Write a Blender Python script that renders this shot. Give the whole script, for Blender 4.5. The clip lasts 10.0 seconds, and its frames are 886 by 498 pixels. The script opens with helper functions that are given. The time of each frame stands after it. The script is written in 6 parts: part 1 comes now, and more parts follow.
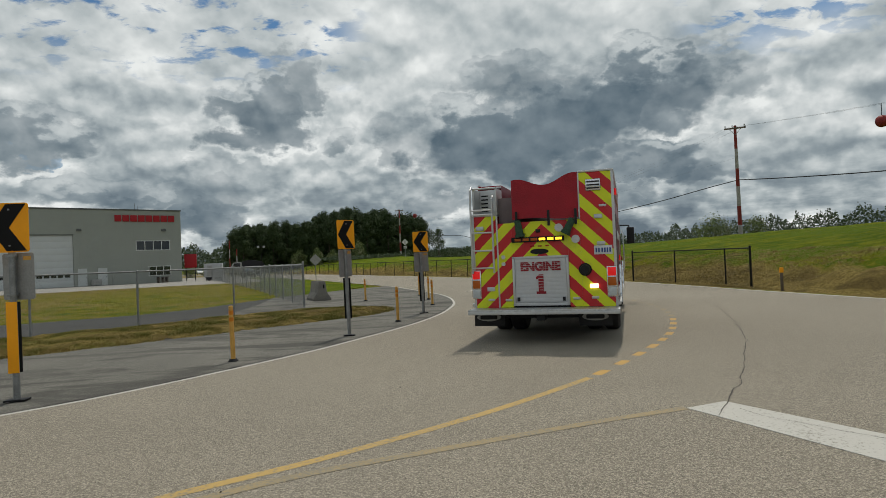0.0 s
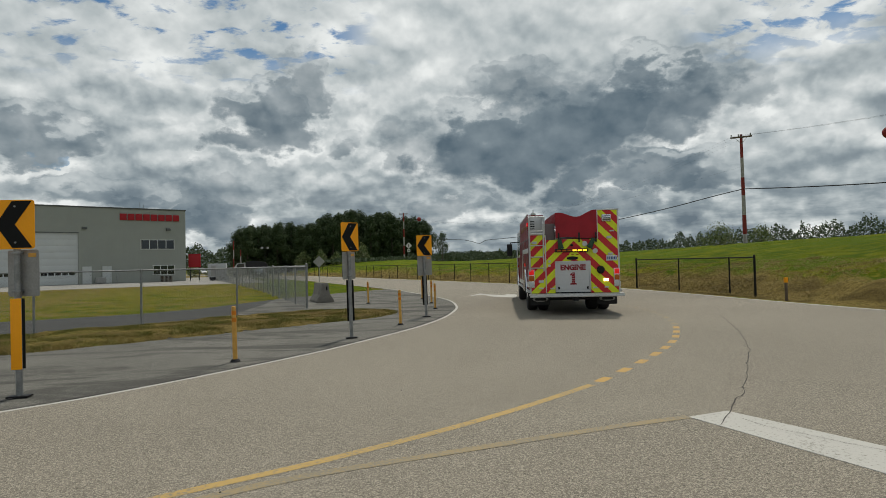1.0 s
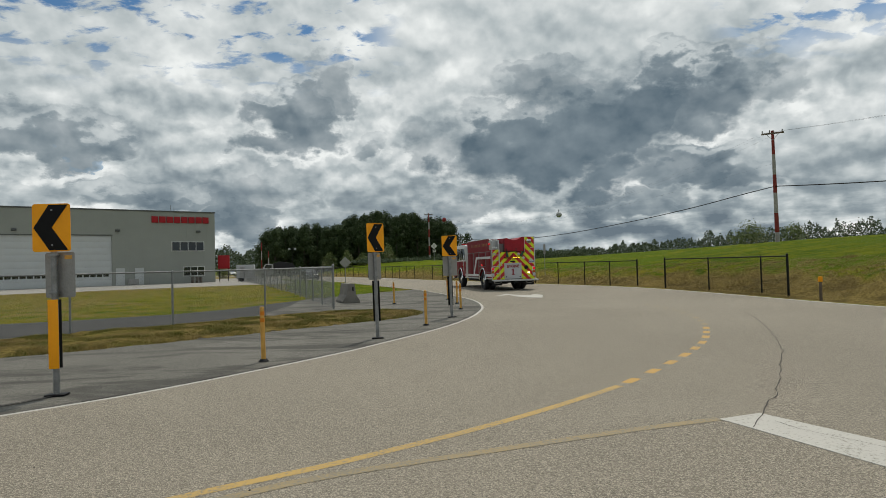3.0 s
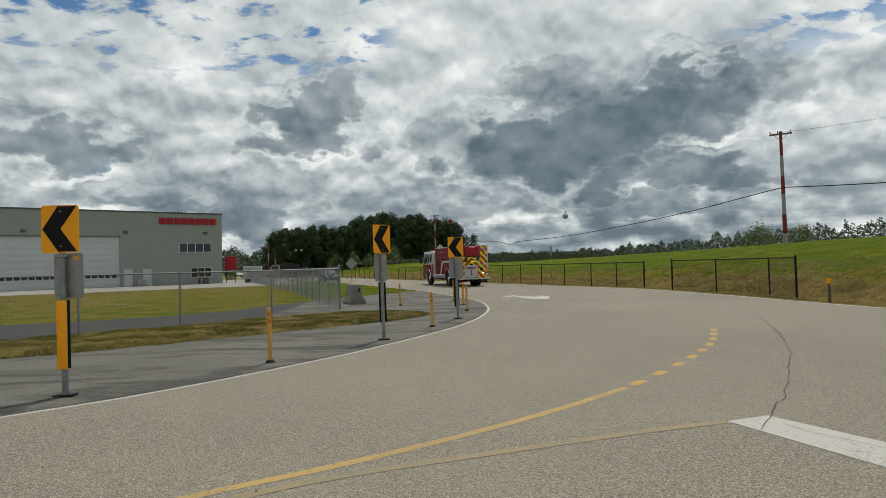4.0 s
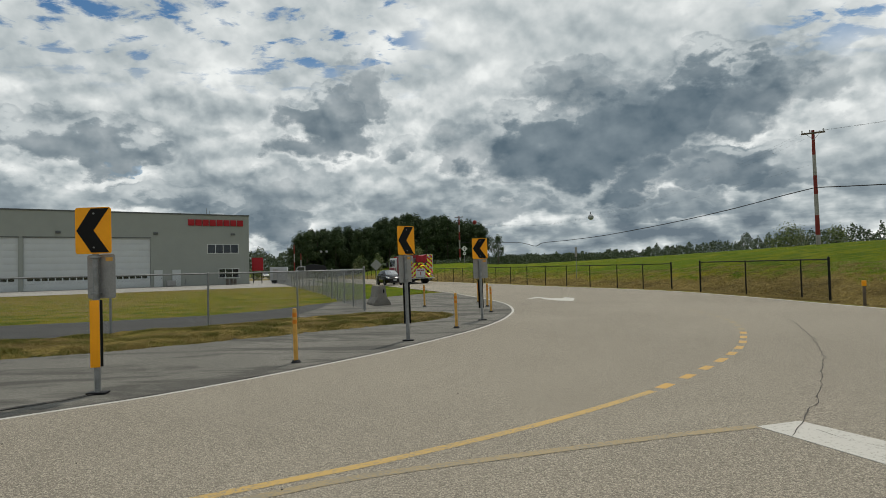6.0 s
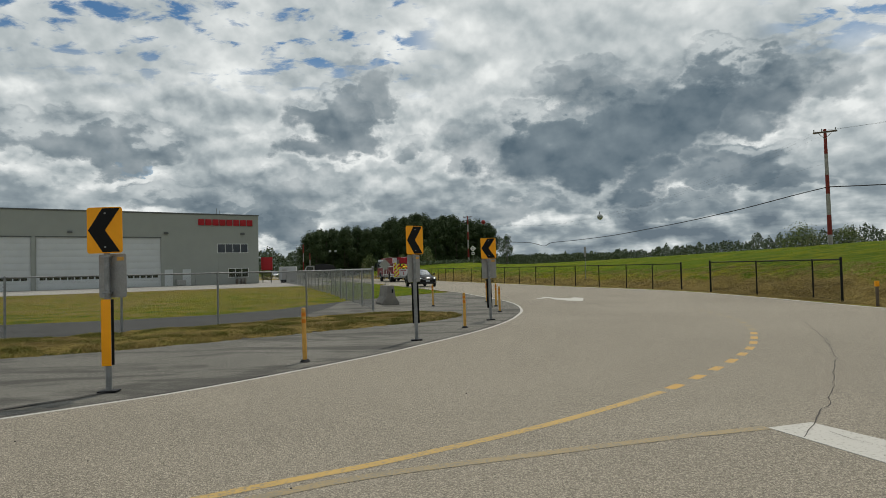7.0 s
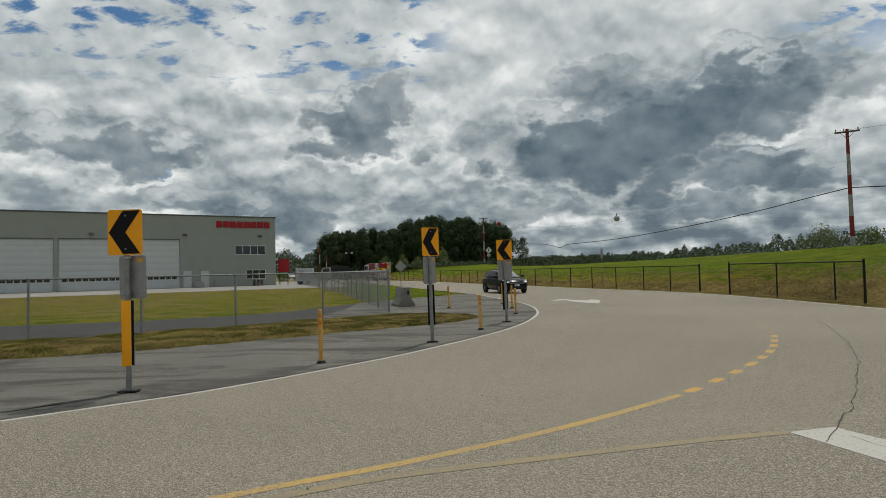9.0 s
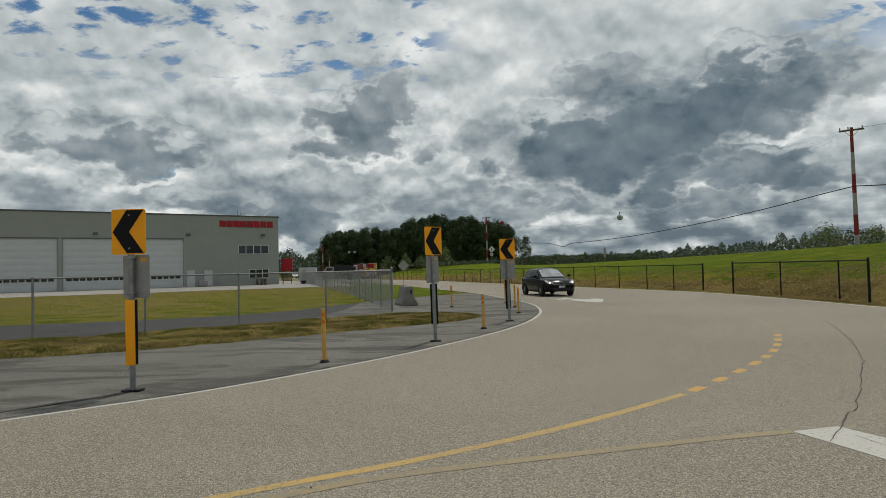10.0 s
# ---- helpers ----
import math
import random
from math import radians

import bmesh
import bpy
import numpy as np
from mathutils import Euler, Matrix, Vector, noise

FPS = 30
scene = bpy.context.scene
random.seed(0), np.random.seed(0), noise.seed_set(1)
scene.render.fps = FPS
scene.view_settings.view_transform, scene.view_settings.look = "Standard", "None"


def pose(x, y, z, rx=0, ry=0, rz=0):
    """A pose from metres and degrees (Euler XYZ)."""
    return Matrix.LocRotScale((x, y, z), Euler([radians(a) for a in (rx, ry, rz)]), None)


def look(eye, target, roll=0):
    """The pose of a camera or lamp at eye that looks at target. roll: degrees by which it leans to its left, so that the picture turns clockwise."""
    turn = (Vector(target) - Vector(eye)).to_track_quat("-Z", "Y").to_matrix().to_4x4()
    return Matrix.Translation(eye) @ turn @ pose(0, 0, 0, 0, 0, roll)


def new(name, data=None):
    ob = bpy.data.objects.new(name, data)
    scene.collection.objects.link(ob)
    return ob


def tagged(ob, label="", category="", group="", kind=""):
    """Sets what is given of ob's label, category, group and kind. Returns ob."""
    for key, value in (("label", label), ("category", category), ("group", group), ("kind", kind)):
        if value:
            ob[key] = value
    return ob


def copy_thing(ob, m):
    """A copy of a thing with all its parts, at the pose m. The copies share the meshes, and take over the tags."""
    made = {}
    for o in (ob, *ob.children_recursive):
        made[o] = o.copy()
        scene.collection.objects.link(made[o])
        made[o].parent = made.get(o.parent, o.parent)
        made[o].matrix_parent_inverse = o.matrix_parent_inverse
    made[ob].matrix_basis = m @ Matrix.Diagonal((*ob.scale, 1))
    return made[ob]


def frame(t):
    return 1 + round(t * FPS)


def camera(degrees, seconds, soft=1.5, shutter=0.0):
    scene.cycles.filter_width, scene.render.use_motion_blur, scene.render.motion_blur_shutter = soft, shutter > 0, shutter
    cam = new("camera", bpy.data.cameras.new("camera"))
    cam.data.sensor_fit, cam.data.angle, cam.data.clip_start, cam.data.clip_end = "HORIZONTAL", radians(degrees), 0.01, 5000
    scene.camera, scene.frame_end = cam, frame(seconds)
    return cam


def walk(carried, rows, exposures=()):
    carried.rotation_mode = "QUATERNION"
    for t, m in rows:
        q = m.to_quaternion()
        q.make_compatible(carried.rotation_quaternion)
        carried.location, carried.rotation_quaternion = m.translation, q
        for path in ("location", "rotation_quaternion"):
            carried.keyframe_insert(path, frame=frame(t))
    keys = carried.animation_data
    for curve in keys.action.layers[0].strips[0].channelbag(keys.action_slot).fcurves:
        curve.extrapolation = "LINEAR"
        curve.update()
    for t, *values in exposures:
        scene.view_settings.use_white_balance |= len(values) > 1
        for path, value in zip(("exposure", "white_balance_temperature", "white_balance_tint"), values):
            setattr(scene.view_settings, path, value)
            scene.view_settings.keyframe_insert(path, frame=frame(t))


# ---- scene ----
# ---------------------------------------------------------------- camera
EYE = (0.0, 0.0, 1.5)
cam = camera(72.63, 10.0, 0.5)
ROWS = [
    (0.0, 91.001, 2.263, -8.159), (0.5, 90.854, 1.647, -8.153), (1.0, 91.393, 1.278, -7.832),
    (1.5, 91.286, 1.476, -7.124), (2.0, 91.322, 1.467, -6.928), (2.5, 91.531, 1.437, -6.276),
    (3.0, 91.484, 1.518, -5.423), (4.5, 91.754, 1.336, -4.442), (5.0, 91.844, 1.204, -3.648),
    (5.5, 91.826, 1.311, -3.045), (7.0, 91.805, 1.313, -1.726), (7.5, 91.866, 1.271, -1.426),
    (8.0, 91.838, 1.278, -0.982), (8.5, 92.043, 1.328, -0.450), (9.0, 92.006, 1.277, -0.234),
    (9.5, 91.973, 1.348, -0.112), (10.0, 91.932, 1.319, 0.044),
]
walk(cam, [(t, pose(*EYE, rx, ry, rz)) for t, rx, ry, rz in ROWS], [(0.0, -0.08), (1.5, -0.04), (3.0, 0.01), (5.5, 0.01), (7.5, -0.07), (10.0, -0.14)])
scene.view_settings.exposure = 0.0

# ---------------------------------------------------------------- node helpers
def link_in(tree, socket, value):
    if isinstance(value, bpy.types.NodeSocket):
        tree.links.new(value, socket)
    else:
        socket.default_value = value


def calc(tree, op, a, b=0.0, c=0.0):
    n = tree.nodes.new("ShaderNodeMath")
    n.operation = op
    link_in(tree, n.inputs[0], a)
    link_in(tree, n.inputs[1], b)
    if len(n.inputs) > 2:
        link_in(tree, n.inputs[2], c)
    return n.outputs[0]


def smooth(tree, value, lo, hi):
    n = tree.nodes.new("ShaderNodeMapRange")
    n.interpolation_type = "SMOOTHSTEP"
    link_in(tree, n.inputs[0], value)
    n.inputs[1].default_value, n.inputs[2].default_value = lo, hi
    return n.outputs[0]


def fbm(tree, vector, scale, detail=6.0, rough=0.55, distortion=0.0):
    n = tree.nodes.new("ShaderNodeTexNoise")
    if vector is not None:
        tree.links.new(vector, n.inputs["Vector"])
    n.inputs["Scale"].default_value, n.inputs["Detail"].default_value = scale, detail
    n.inputs["Roughness"].default_value, n.inputs["Distortion"].default_value = rough, distortion
    return n.outputs[0]


def blend(tree, fac, a, b, mode="MIX"):
    n = tree.nodes.new("ShaderNodeMix")
    n.data_type, n.blend_type = "RGBA", mode
    link_in(tree, n.inputs[0], fac)
    for s, v in ((n.inputs[6], a), (n.inputs[7], b)):
        link_in(tree, s, v if isinstance(v, bpy.types.NodeSocket) else (*v[:3], 1.0))
    return n.outputs[2]


def xyz(tree, x, y, z=0.0):
    n = tree.nodes.new("ShaderNodeCombineXYZ")
    for s, v in zip(n.inputs, (x, y, z)):
        link_in(tree, s, v)
    return n.outputs[0]


# ---------------------------------------------------------------- sky and sun
SUN_AZ, SUN_EL = radians(27.0), radians(62.0)
world = bpy.data.worlds.new("sky")
scene.world = world
world.use_nodes = True
wt = world.node_tree
wt.nodes.clear()
coord = wt.nodes.new("ShaderNodeTexCoord").outputs["Generated"]
sep = wt.nodes.new("ShaderNodeSeparateXYZ")
wt.links.new(coord, sep.inputs[0])
dx, dy, dz = sep.outputs
az = calc(wt, "MULTIPLY", calc(wt, "ARCTAN2", dx, dy), 180 / math.pi)
el = calc(wt, "MULTIPLY", calc(wt, "ARCSINE", dz), 180 / math.pi)
lift = calc(wt, "ADD", calc(wt, "MAXIMUM", dz, 0.0), 0.16)
deck = xyz(wt, calc(wt, "DIVIDE", dx, lift), calc(wt, "DIVIDE", dy, lift), 0.0)
face = xyz(wt, calc(wt, "MULTIPLY", az, 0.074), calc(wt, "MULTIPLY", el, 0.090), 1.7)
sky = wt.nodes.new("ShaderNodeTexSky")
sky.sky_type, sky.sun_disc, sky.sun_elevation, sky.sun_rotation = "NISHITA", False, SUN_EL, SUN_AZ
blue = blend(wt, 1.0, sky.outputs[0], (0.040, 0.062, 0.076), "MULTIPLY")
warp_a = calc(wt, "MULTIPLY", calc(wt, "SUBTRACT", fbm(wt, face, 3.6, 9.0, 0.55), 0.5), 13.0)
warp_e = calc(wt, "MULTIPLY", calc(wt, "SUBTRACT", fbm(wt, xyz(wt, calc(wt, "MULTIPLY", az, 0.06), calc(wt, "MULTIPLY", el, 0.10), 8.3), 3.8, 9.0, 0.55), 0.5), 11.0)
billow = fbm(wt, face, 3.3, 7.0, 0.43)
broad = fbm(wt, face, 1.15, 4.0, 0.5, 0.2)


def moved(vector, shift_by):
    n = wt.nodes.new("ShaderNodeVectorMath")
    n.operation = "ADD"
    wt.links.new(vector, n.inputs[0])
    n.inputs[1].default_value = shift_by
    return n.outputs[0]


def heaps(vector, scale, detail=3.0):
    """Rounded heaps of cumulus: high on their crowns, low between."""
    v = wt.nodes.new("ShaderNodeTexVoronoi")
    v.feature, v.normalize = "SMOOTH_F1", True
    wt.links.new(vector, v.inputs["Vector"])
    v.inputs["Scale"].default_value, v.inputs["Detail"].default_value, v.inputs["Roughness"].default_value = scale, detail, 0.42
    v.inputs["Smoothness"].default_value = 0.2
    return calc(wt, "SUBTRACT", 1.0, v.outputs["Distance"])


# the heaps are pushed about by a swirl, so that no cell keeps its outline
swirl = wt.nodes.new("ShaderNodeTexNoise")
wt.links.new(face, swirl.inputs["Vector"])
swirl.inputs["Scale"].default_value, swirl.inputs["Detail"].default_value, swirl.inputs["Roughness"].default_value = 2.4, 5.0, 0.55
push = wt.nodes.new("ShaderNodeVectorMath")
push.operation = "MULTIPLY_ADD"
wt.links.new(swirl.outputs["Color"], push.inputs[0])
push.inputs[1].default_value = (0.42, 0.42, 0.42)
wt.links.new(face, push.inputs[2])
cells = push.outputs[0]
UP = 0.075
heap = heaps(cells, 2.3)
relief = calc(wt, "SUBTRACT", heap, heaps(moved(cells, (0.02, UP, 0.0)), 2.3))
relief = calc(wt, "ADD", relief, calc(wt, "SUBTRACT", calc(wt, "MULTIPLY", billow, 0.6), calc(wt, "MULTIPLY", fbm(wt, moved(face, (0.01, UP * 0.9, 0.0)), 3.3, 7.0, 0.43), 0.6)))

# heavy grey cumulus: azimuth, elevation, half-width, half-height, depth of grey
CUMULUS = [(13.5, 10.4, 8.6, 4.6, 1.0), (21.3, 12.4, 7.2, 5.4, 1.0), (27.5, 13.8, 7.2, 3.7, 0.90), (17.5, 16.0, 7.4, 2.4, 0.60), (27.1, 7.9, 7.2, 1.5, 0.8), (4.3, 11.4, 2.7, 2.4, 0.45),
           (-8.5, 13.3, 4.2, 3.1, 0.80), (-5.0, 16.6, 2.9, 2.5, 0.6), (-1.2, 10.9, 1.6, 1.2, 0.5), (-29.1, 10.9, 8.5, 2.1, 0.75), (-18.4, 6.6, 8.0, 1.2, 0.65), (-11.3, 7.7, 5.0, 2.0, 0.5),
           (23.6, 5.3, 4.5, 1.1, 0.6), (33.5, 6.7, 3.0, 1.4, 0.6), (34.6, 13.5, 2.6, 1.9, 0.4), (62.0, 12.0, 14.0, 3.5, 0.8), (-64.0, 12.0, 16.0, 4.0, 0.8), (-13.5, 4.2, 4.0, 2.4, 0.85),
           (9.5, 5.4, 5.5, 1.5, 0.6), (120.0, 13.0, 30.0, 6.0, 0.8)]
lumps = calc(wt, "MULTIPLY", calc(wt, "SUBTRACT", 0.66, heap), 3.2)


def masses(a, e):
    """Where the heavy clouds stand, and how deep their grey is."""
    field = None
    for a0, e0, ra, re, depth in CUMULUS:
        k = min(0.9, 0.25 + re / 4.5)
        da = calc(wt, "DIVIDE", calc(wt, "SUBTRACT", calc(wt, "MULTIPLY_ADD", warp_a, k, a), a0), ra)
        de = calc(wt, "DIVIDE", calc(wt, "SUBTRACT", calc(wt, "MULTIPLY_ADD", warp_e, k, e), e0), re)
        r2 = calc(wt, "ADD", calc(wt, "MULTIPLY_ADD", da, da, lumps), calc(wt, "MULTIPLY", de, de))
        m = calc(wt, "MULTIPLY", calc(wt, "SUBTRACT", 1.0, smooth(wt, r2, 0.45, 1.20)), depth)
        field = m if field is None else calc(wt, "MAXIMUM", field, m)
    return field


grey = masses(az, el)
crown = calc(wt, "SUBTRACT", grey, masses(az, calc(wt, "ADD", el, 1.1)))
under = calc(wt, "MAXIMUM", calc(wt, "MULTIPLY", crown, -1.0), 0.0)
crown = calc(wt, "MAXIMUM", crown, 0.0)
low = calc(wt, "SUBTRACT", 1.0, smooth(wt, el, 2.0, 10.5))
bars = fbm(wt, xyz(wt, calc(wt, "MULTIPLY", az, 0.075), calc(wt, "MULTIPLY", el, 0.27), 4.1), 3.0, 9.0, 0.54, 0.1)
tone = calc(wt, "ADD", calc(wt, "MULTIPLY", calc(wt, "SUBTRACT", billow, 0.5), 0.45), calc(wt, "MULTIPLY", calc(wt, "SUBTRACT", broad, 0.5), 0.95))
tone = calc(wt, "ADD", tone, calc(wt, "MULTIPLY", calc(wt, "MULTIPLY", relief, calc(wt, "SUBTRACT", 1.0, calc(wt, "MULTIPLY", smooth(wt, el, 13.0, 20.0), 0.55))), 2.1))
tone = calc(wt, "ADD", tone, calc(wt, "MULTIPLY", calc(wt, "MULTIPLY", calc(wt, "SUBTRACT", bars, 0.5), 1.7), low))
tone = calc(wt, "ADD", calc(wt, "ADD", tone, calc(wt, "MULTIPLY_ADD", smooth(wt, el, 8.0, 17.0), 0.09, 0.64)), calc(wt, "SUBTRACT", calc(wt, "MULTIPLY", under, 0.28), calc(wt, "MULTIPLY", low, 0.24)))
cloud = wt.nodes.new("ShaderNodeValToRGB")
wt.links.new(tone, cloud.inputs[0])
ramp = cloud.color_ramp
ramp.elements[0].position, ramp.elements[0].color = 0.0, (0.150, 0.195, 0.232, 1)
ramp.elements[1].position, ramp.elements[1].color = 1.0, (0.90, 0.93, 0.915, 1)
for p, c in ((0.36, (0.290, 0.345, 0.375, 1)), (0.60, (0.475, 0.530, 0.545, 1)), (0.82, (0.69, 0.73, 0.73, 1))):
    ramp.elements.new(p).color = c
heavy = wt.nodes.new("ShaderNodeValToRGB")
inner_tone = calc(wt, "ADD", calc(wt, "MULTIPLY", calc(wt, "SUBTRACT", billow, 0.5), 0.9), calc(wt, "MULTIPLY", relief, 1.1))
inner_tone = calc(wt, "ADD", calc(wt, "ADD", inner_tone, calc(wt, "MULTIPLY", calc(wt, "SUBTRACT", broad, 0.5), 0.9)), calc(wt, "MULTIPLY_ADD", crown, 0.75, 0.36))
wt.links.new(inner_tone, heavy.inputs[0])
heavy.color_ramp.elements[0].position, heavy.color_ramp.elements[0].color = 0.12, (0.105, 0.152, 0.190, 1)
heavy.color_ramp.elements[1].position, heavy.color_ramp.elements[1].color = 1.0, (0.56, 0.61, 0.62, 1)
heavy.color_ramp.elements.new(0.60).color = (0.225, 0.280, 0.315, 1)
colour = blend(wt, grey, cloud.outputs[0], heavy.outputs[0])

# broken high deck with blue between its flecks
slant = wt.nodes.new("ShaderNodeMapping")
slant.inputs["Rotation"].default_value, slant.inputs["Scale"].default_value = (0, 0, radians(24)), (0.9, 1.25, 1.0)
wt.links.new(deck, slant.inputs["Vector"])
puff = fbm(wt, slant.outputs[0], 8.5, 8.0, 0.58, 0.3)
patch = fbm(wt, deck, 2.6, 3.0, 0.5)
open_sky = calc(wt, "ADD", calc(wt, "SUBTRACT", 0.5, puff), calc(wt, "MULTIPLY", calc(wt, "SUBTRACT", patch, 0.5), 0.55))


def spot(a0, e0, ra, re):
    da = calc(wt, "DIVIDE", calc(wt, "SUBTRACT", calc(wt, "ADD", az, warp_a), a0), ra)
    de = calc(wt, "DIVIDE", calc(wt, "SUBTRACT", calc(wt, "ADD", el, warp_e), e0), re)
    return calc(wt, "SUBTRACT", 1.0, smooth(wt, calc(wt, "ADD", calc(wt, "MULTIPLY", da, da), calc(wt, "MULTIPLY", de, de)), 0.5, 1.3))


cover = calc(wt, "MULTIPLY", smooth(wt, el, 14.5, 20.0), smooth(wt, calc(wt, "ABSOLUTE", calc(wt, "SUBTRACT", az, 16.0)), 13.0, 19.0))
gap = calc(wt, "MULTIPLY", smooth(wt, open_sky, 0.005, 0.125), cover)
gap = calc(wt, "MAXIMUM", gap, calc(wt, "MULTIPLY", spot(-25.6, 9.1, 1.6, 0.45), 0.7))
gap = calc(wt, "MULTIPLY", gap, calc(wt, "SUBTRACT", 1.0, grey))
colour = blend(wt, gap, colour, blue)
back = wt.nodes.new("ShaderNodeBackground")
wt.links.new(colour, back.inputs[0])
back.inputs[1].default_value = 0.95
wt.links.new(back.outputs[0], wt.nodes.new("ShaderNodeOutputWorld").inputs[0])

sun = new("sun", bpy.data.lights.new("sun", "SUN"))
sun.data.energy, sun.data.angle, sun.data.color = 2.2, radians(2.0), (1.0, 0.94, 0.83)
sun.matrix_world = look((0, 0, 60), (-math.sin(SUN_AZ) * math.cos(SUN_EL), -math.cos(SUN_AZ) * math.cos(SUN_EL), 60 - math.sin(SUN_EL)))


# ---------------------------------------------------------------- materials
def material(name, colour, rough=0.6, metal=0.0, vary=0.12, scale=6.0, fine=60.0, bump=0.0, tint=None, space="Object", coat=0.0, spec=0.3):
    m = bpy.data.materials.new(name)
    m.use_nodes = True
    t = m.node_tree
    b = t.nodes["Principled BSDF"]
    vec = t.nodes.new("ShaderNodeTexCoord").outputs[space]
    big = fbm(t, vec, scale, 5.0, 0.6)
    small = fbm(t, vec, fine, 3.0, 0.6)
    k = calc(t, "ADD", calc(t, "MULTIPLY", big, 0.65), calc(t, "MULTIPLY", small, 0.35))
    k = smooth(t, k, 0.3, 0.7)
    dark = [c * (1 - vary) for c in colour]
    lite = tint or [min(1, c * (1 + vary)) for c in colour]
    link_in(t, b.inputs["Base Color"], blend(t, k, dark, lite))
    link_in(t, b.inputs["Roughness"], calc(t, "ADD", calc(t, "MULTIPLY", big, 0.16), rough - 0.08))
    b.inputs["Metallic"].default_value = metal
    b.inputs["Coat Weight"].default_value = coat
    b.inputs["Specular IOR Level"].default_value = spec
    if bump:
        n = t.nodes.new("ShaderNodeBump")
        n.inputs["Strength"].default_value, n.inputs["Distance"].default_value = 1.0, bump
        link_in(t, n.inputs["Height"], small)
        t.links.new(n.outputs[0], b.inputs["Normal"])
    return m


def glow(name, colour, strength):
    m = bpy.data.materials.new(name)
    m.use_nodes = True
    b = m.node_tree.nodes["Principled BSDF"]
    b.inputs["Base Color"].default_value = (*colour, 1)
    b.inputs["Emission Color"].default_value = (*colour, 1)
    b.inputs["Emission Strength"].default_value = strength
    b.inputs["Roughness"].default_value = 0.25
    return m


def paving(name, base, lite, speck, streak, patch):
    """Aged asphalt: stone speckle, broad wear, tyre-polished stains."""
    m = bpy.data.materials.new(name)
    m.use_nodes = True
    t = m.node_tree
    b = t.nodes["Principled BSDF"]
    vec = t.nodes.new("ShaderNodeTexCoord").outputs["Object"]
    stone = t.nodes.new("ShaderNodeTexVoronoi")
    t.links.new(vec, stone.inputs["Vector"])
    stone.inputs["Scale"].default_value = 120.0
    grain = fbm(t, vec, 48.0, 6.0, 0.78)
    wear = fbm(t, vec, 0.16, 6.0, 0.6, 0.6)
    stain = fbm(t, vec, 0.9, 6.0, 0.65, 0.8)
    c = blend(t, smooth(t, wear, 0.35, 0.68), base, lite)
    c = blend(t, calc(t, "MULTIPLY", smooth(t, stain, 0.56, 0.78), patch), c, [q * 0.62 for q in base])
    c = blend(t, calc(t, "MULTIPLY", smooth(t, calc(t, "ADD", calc(t, "MULTIPLY", stone.outputs["Color"], 0.5), calc(t, "MULTIPLY", grain, 0.5)), 0.47, 0.66), speck), c, [min(1, q * 1.75) for q in lite])
    c = blend(t, calc(t, "MULTIPLY", smooth(t, calc(t, "SUBTRACT", 1.0, grain), 0.51, 0.61), speck), c, [q * 0.38 for q in base])
    pits = fbm(t, vec, 24.0, 5.0, 0.8)
    c = blend(t, calc(t, "MULTIPLY", smooth(t, pits, 0.52, 0.66), 0.38 * speck), c, [q * 0.55 for q in base])
    c = blend(t, calc(t, "MULTIPLY", smooth(t, calc(t, "SUBTRACT", 1.0, pits), 0.52, 0.66), 0.38 * speck), c, [q * 1.5 for q in lite])
    if streak:
        turn = t.nodes.new("ShaderNodeMapping")
        turn.inputs["Rotation"].default_value, turn.inputs["Scale"].default_value = (0, 0, radians(-42)), (0.34, 1.0, 1.0)
        t.links.new(vec, turn.inputs["Vector"])
        drag = fbm(t, turn.outputs[0], 0.75, 8.0, 0.64, 1.2)
        c = blend(t, calc(t, "MULTIPLY", smooth(t, drag, 0.46, 0.60), streak), c, [q * 0.44 for q in base])
    link_in(t, b.inputs["Base Color"], c)
    b.inputs["Roughness"].default_value = 0.86
    b.inputs["Specular IOR Level"].default_value = 0.22
    n = t.nodes.new("ShaderNodeBump")
    n.inputs["Strength"].default_value, n.inputs["Distance"].default_value = 0.7, 0.006
    link_in(t, n.inputs["Height"], calc(t, "ADD", grain, stone.outputs["Distance"]))
    t.links.new(n.outputs[0], b.inputs["Normal"])
    return m


def worn_paint(name, colour, under, keep):
    """Road paint rubbed through to the asphalt."""
    m = bpy.data.materials.new(name)
    m.use_nodes = True
    t = m.node_tree
    b = t.nodes["Principled BSDF"]
    vec = t.nodes.new("ShaderNodeTexCoord").outputs["Object"]
    a = fbm(t, vec, 30.0, 6.0, 0.75)
    c = fbm(t, vec, 1.6, 4.0, 0.6)
    k = smooth(t, calc(t, "ADD", calc(t, "MULTIPLY", a, 0.75), calc(t, "MULTIPLY", c, 0.25)), keep, keep + 0.12)
    link_in(t, b.inputs["Base Color"], blend(t, k, colour, under))
    b.inputs["Roughness"].default_value = 0.75
    return m


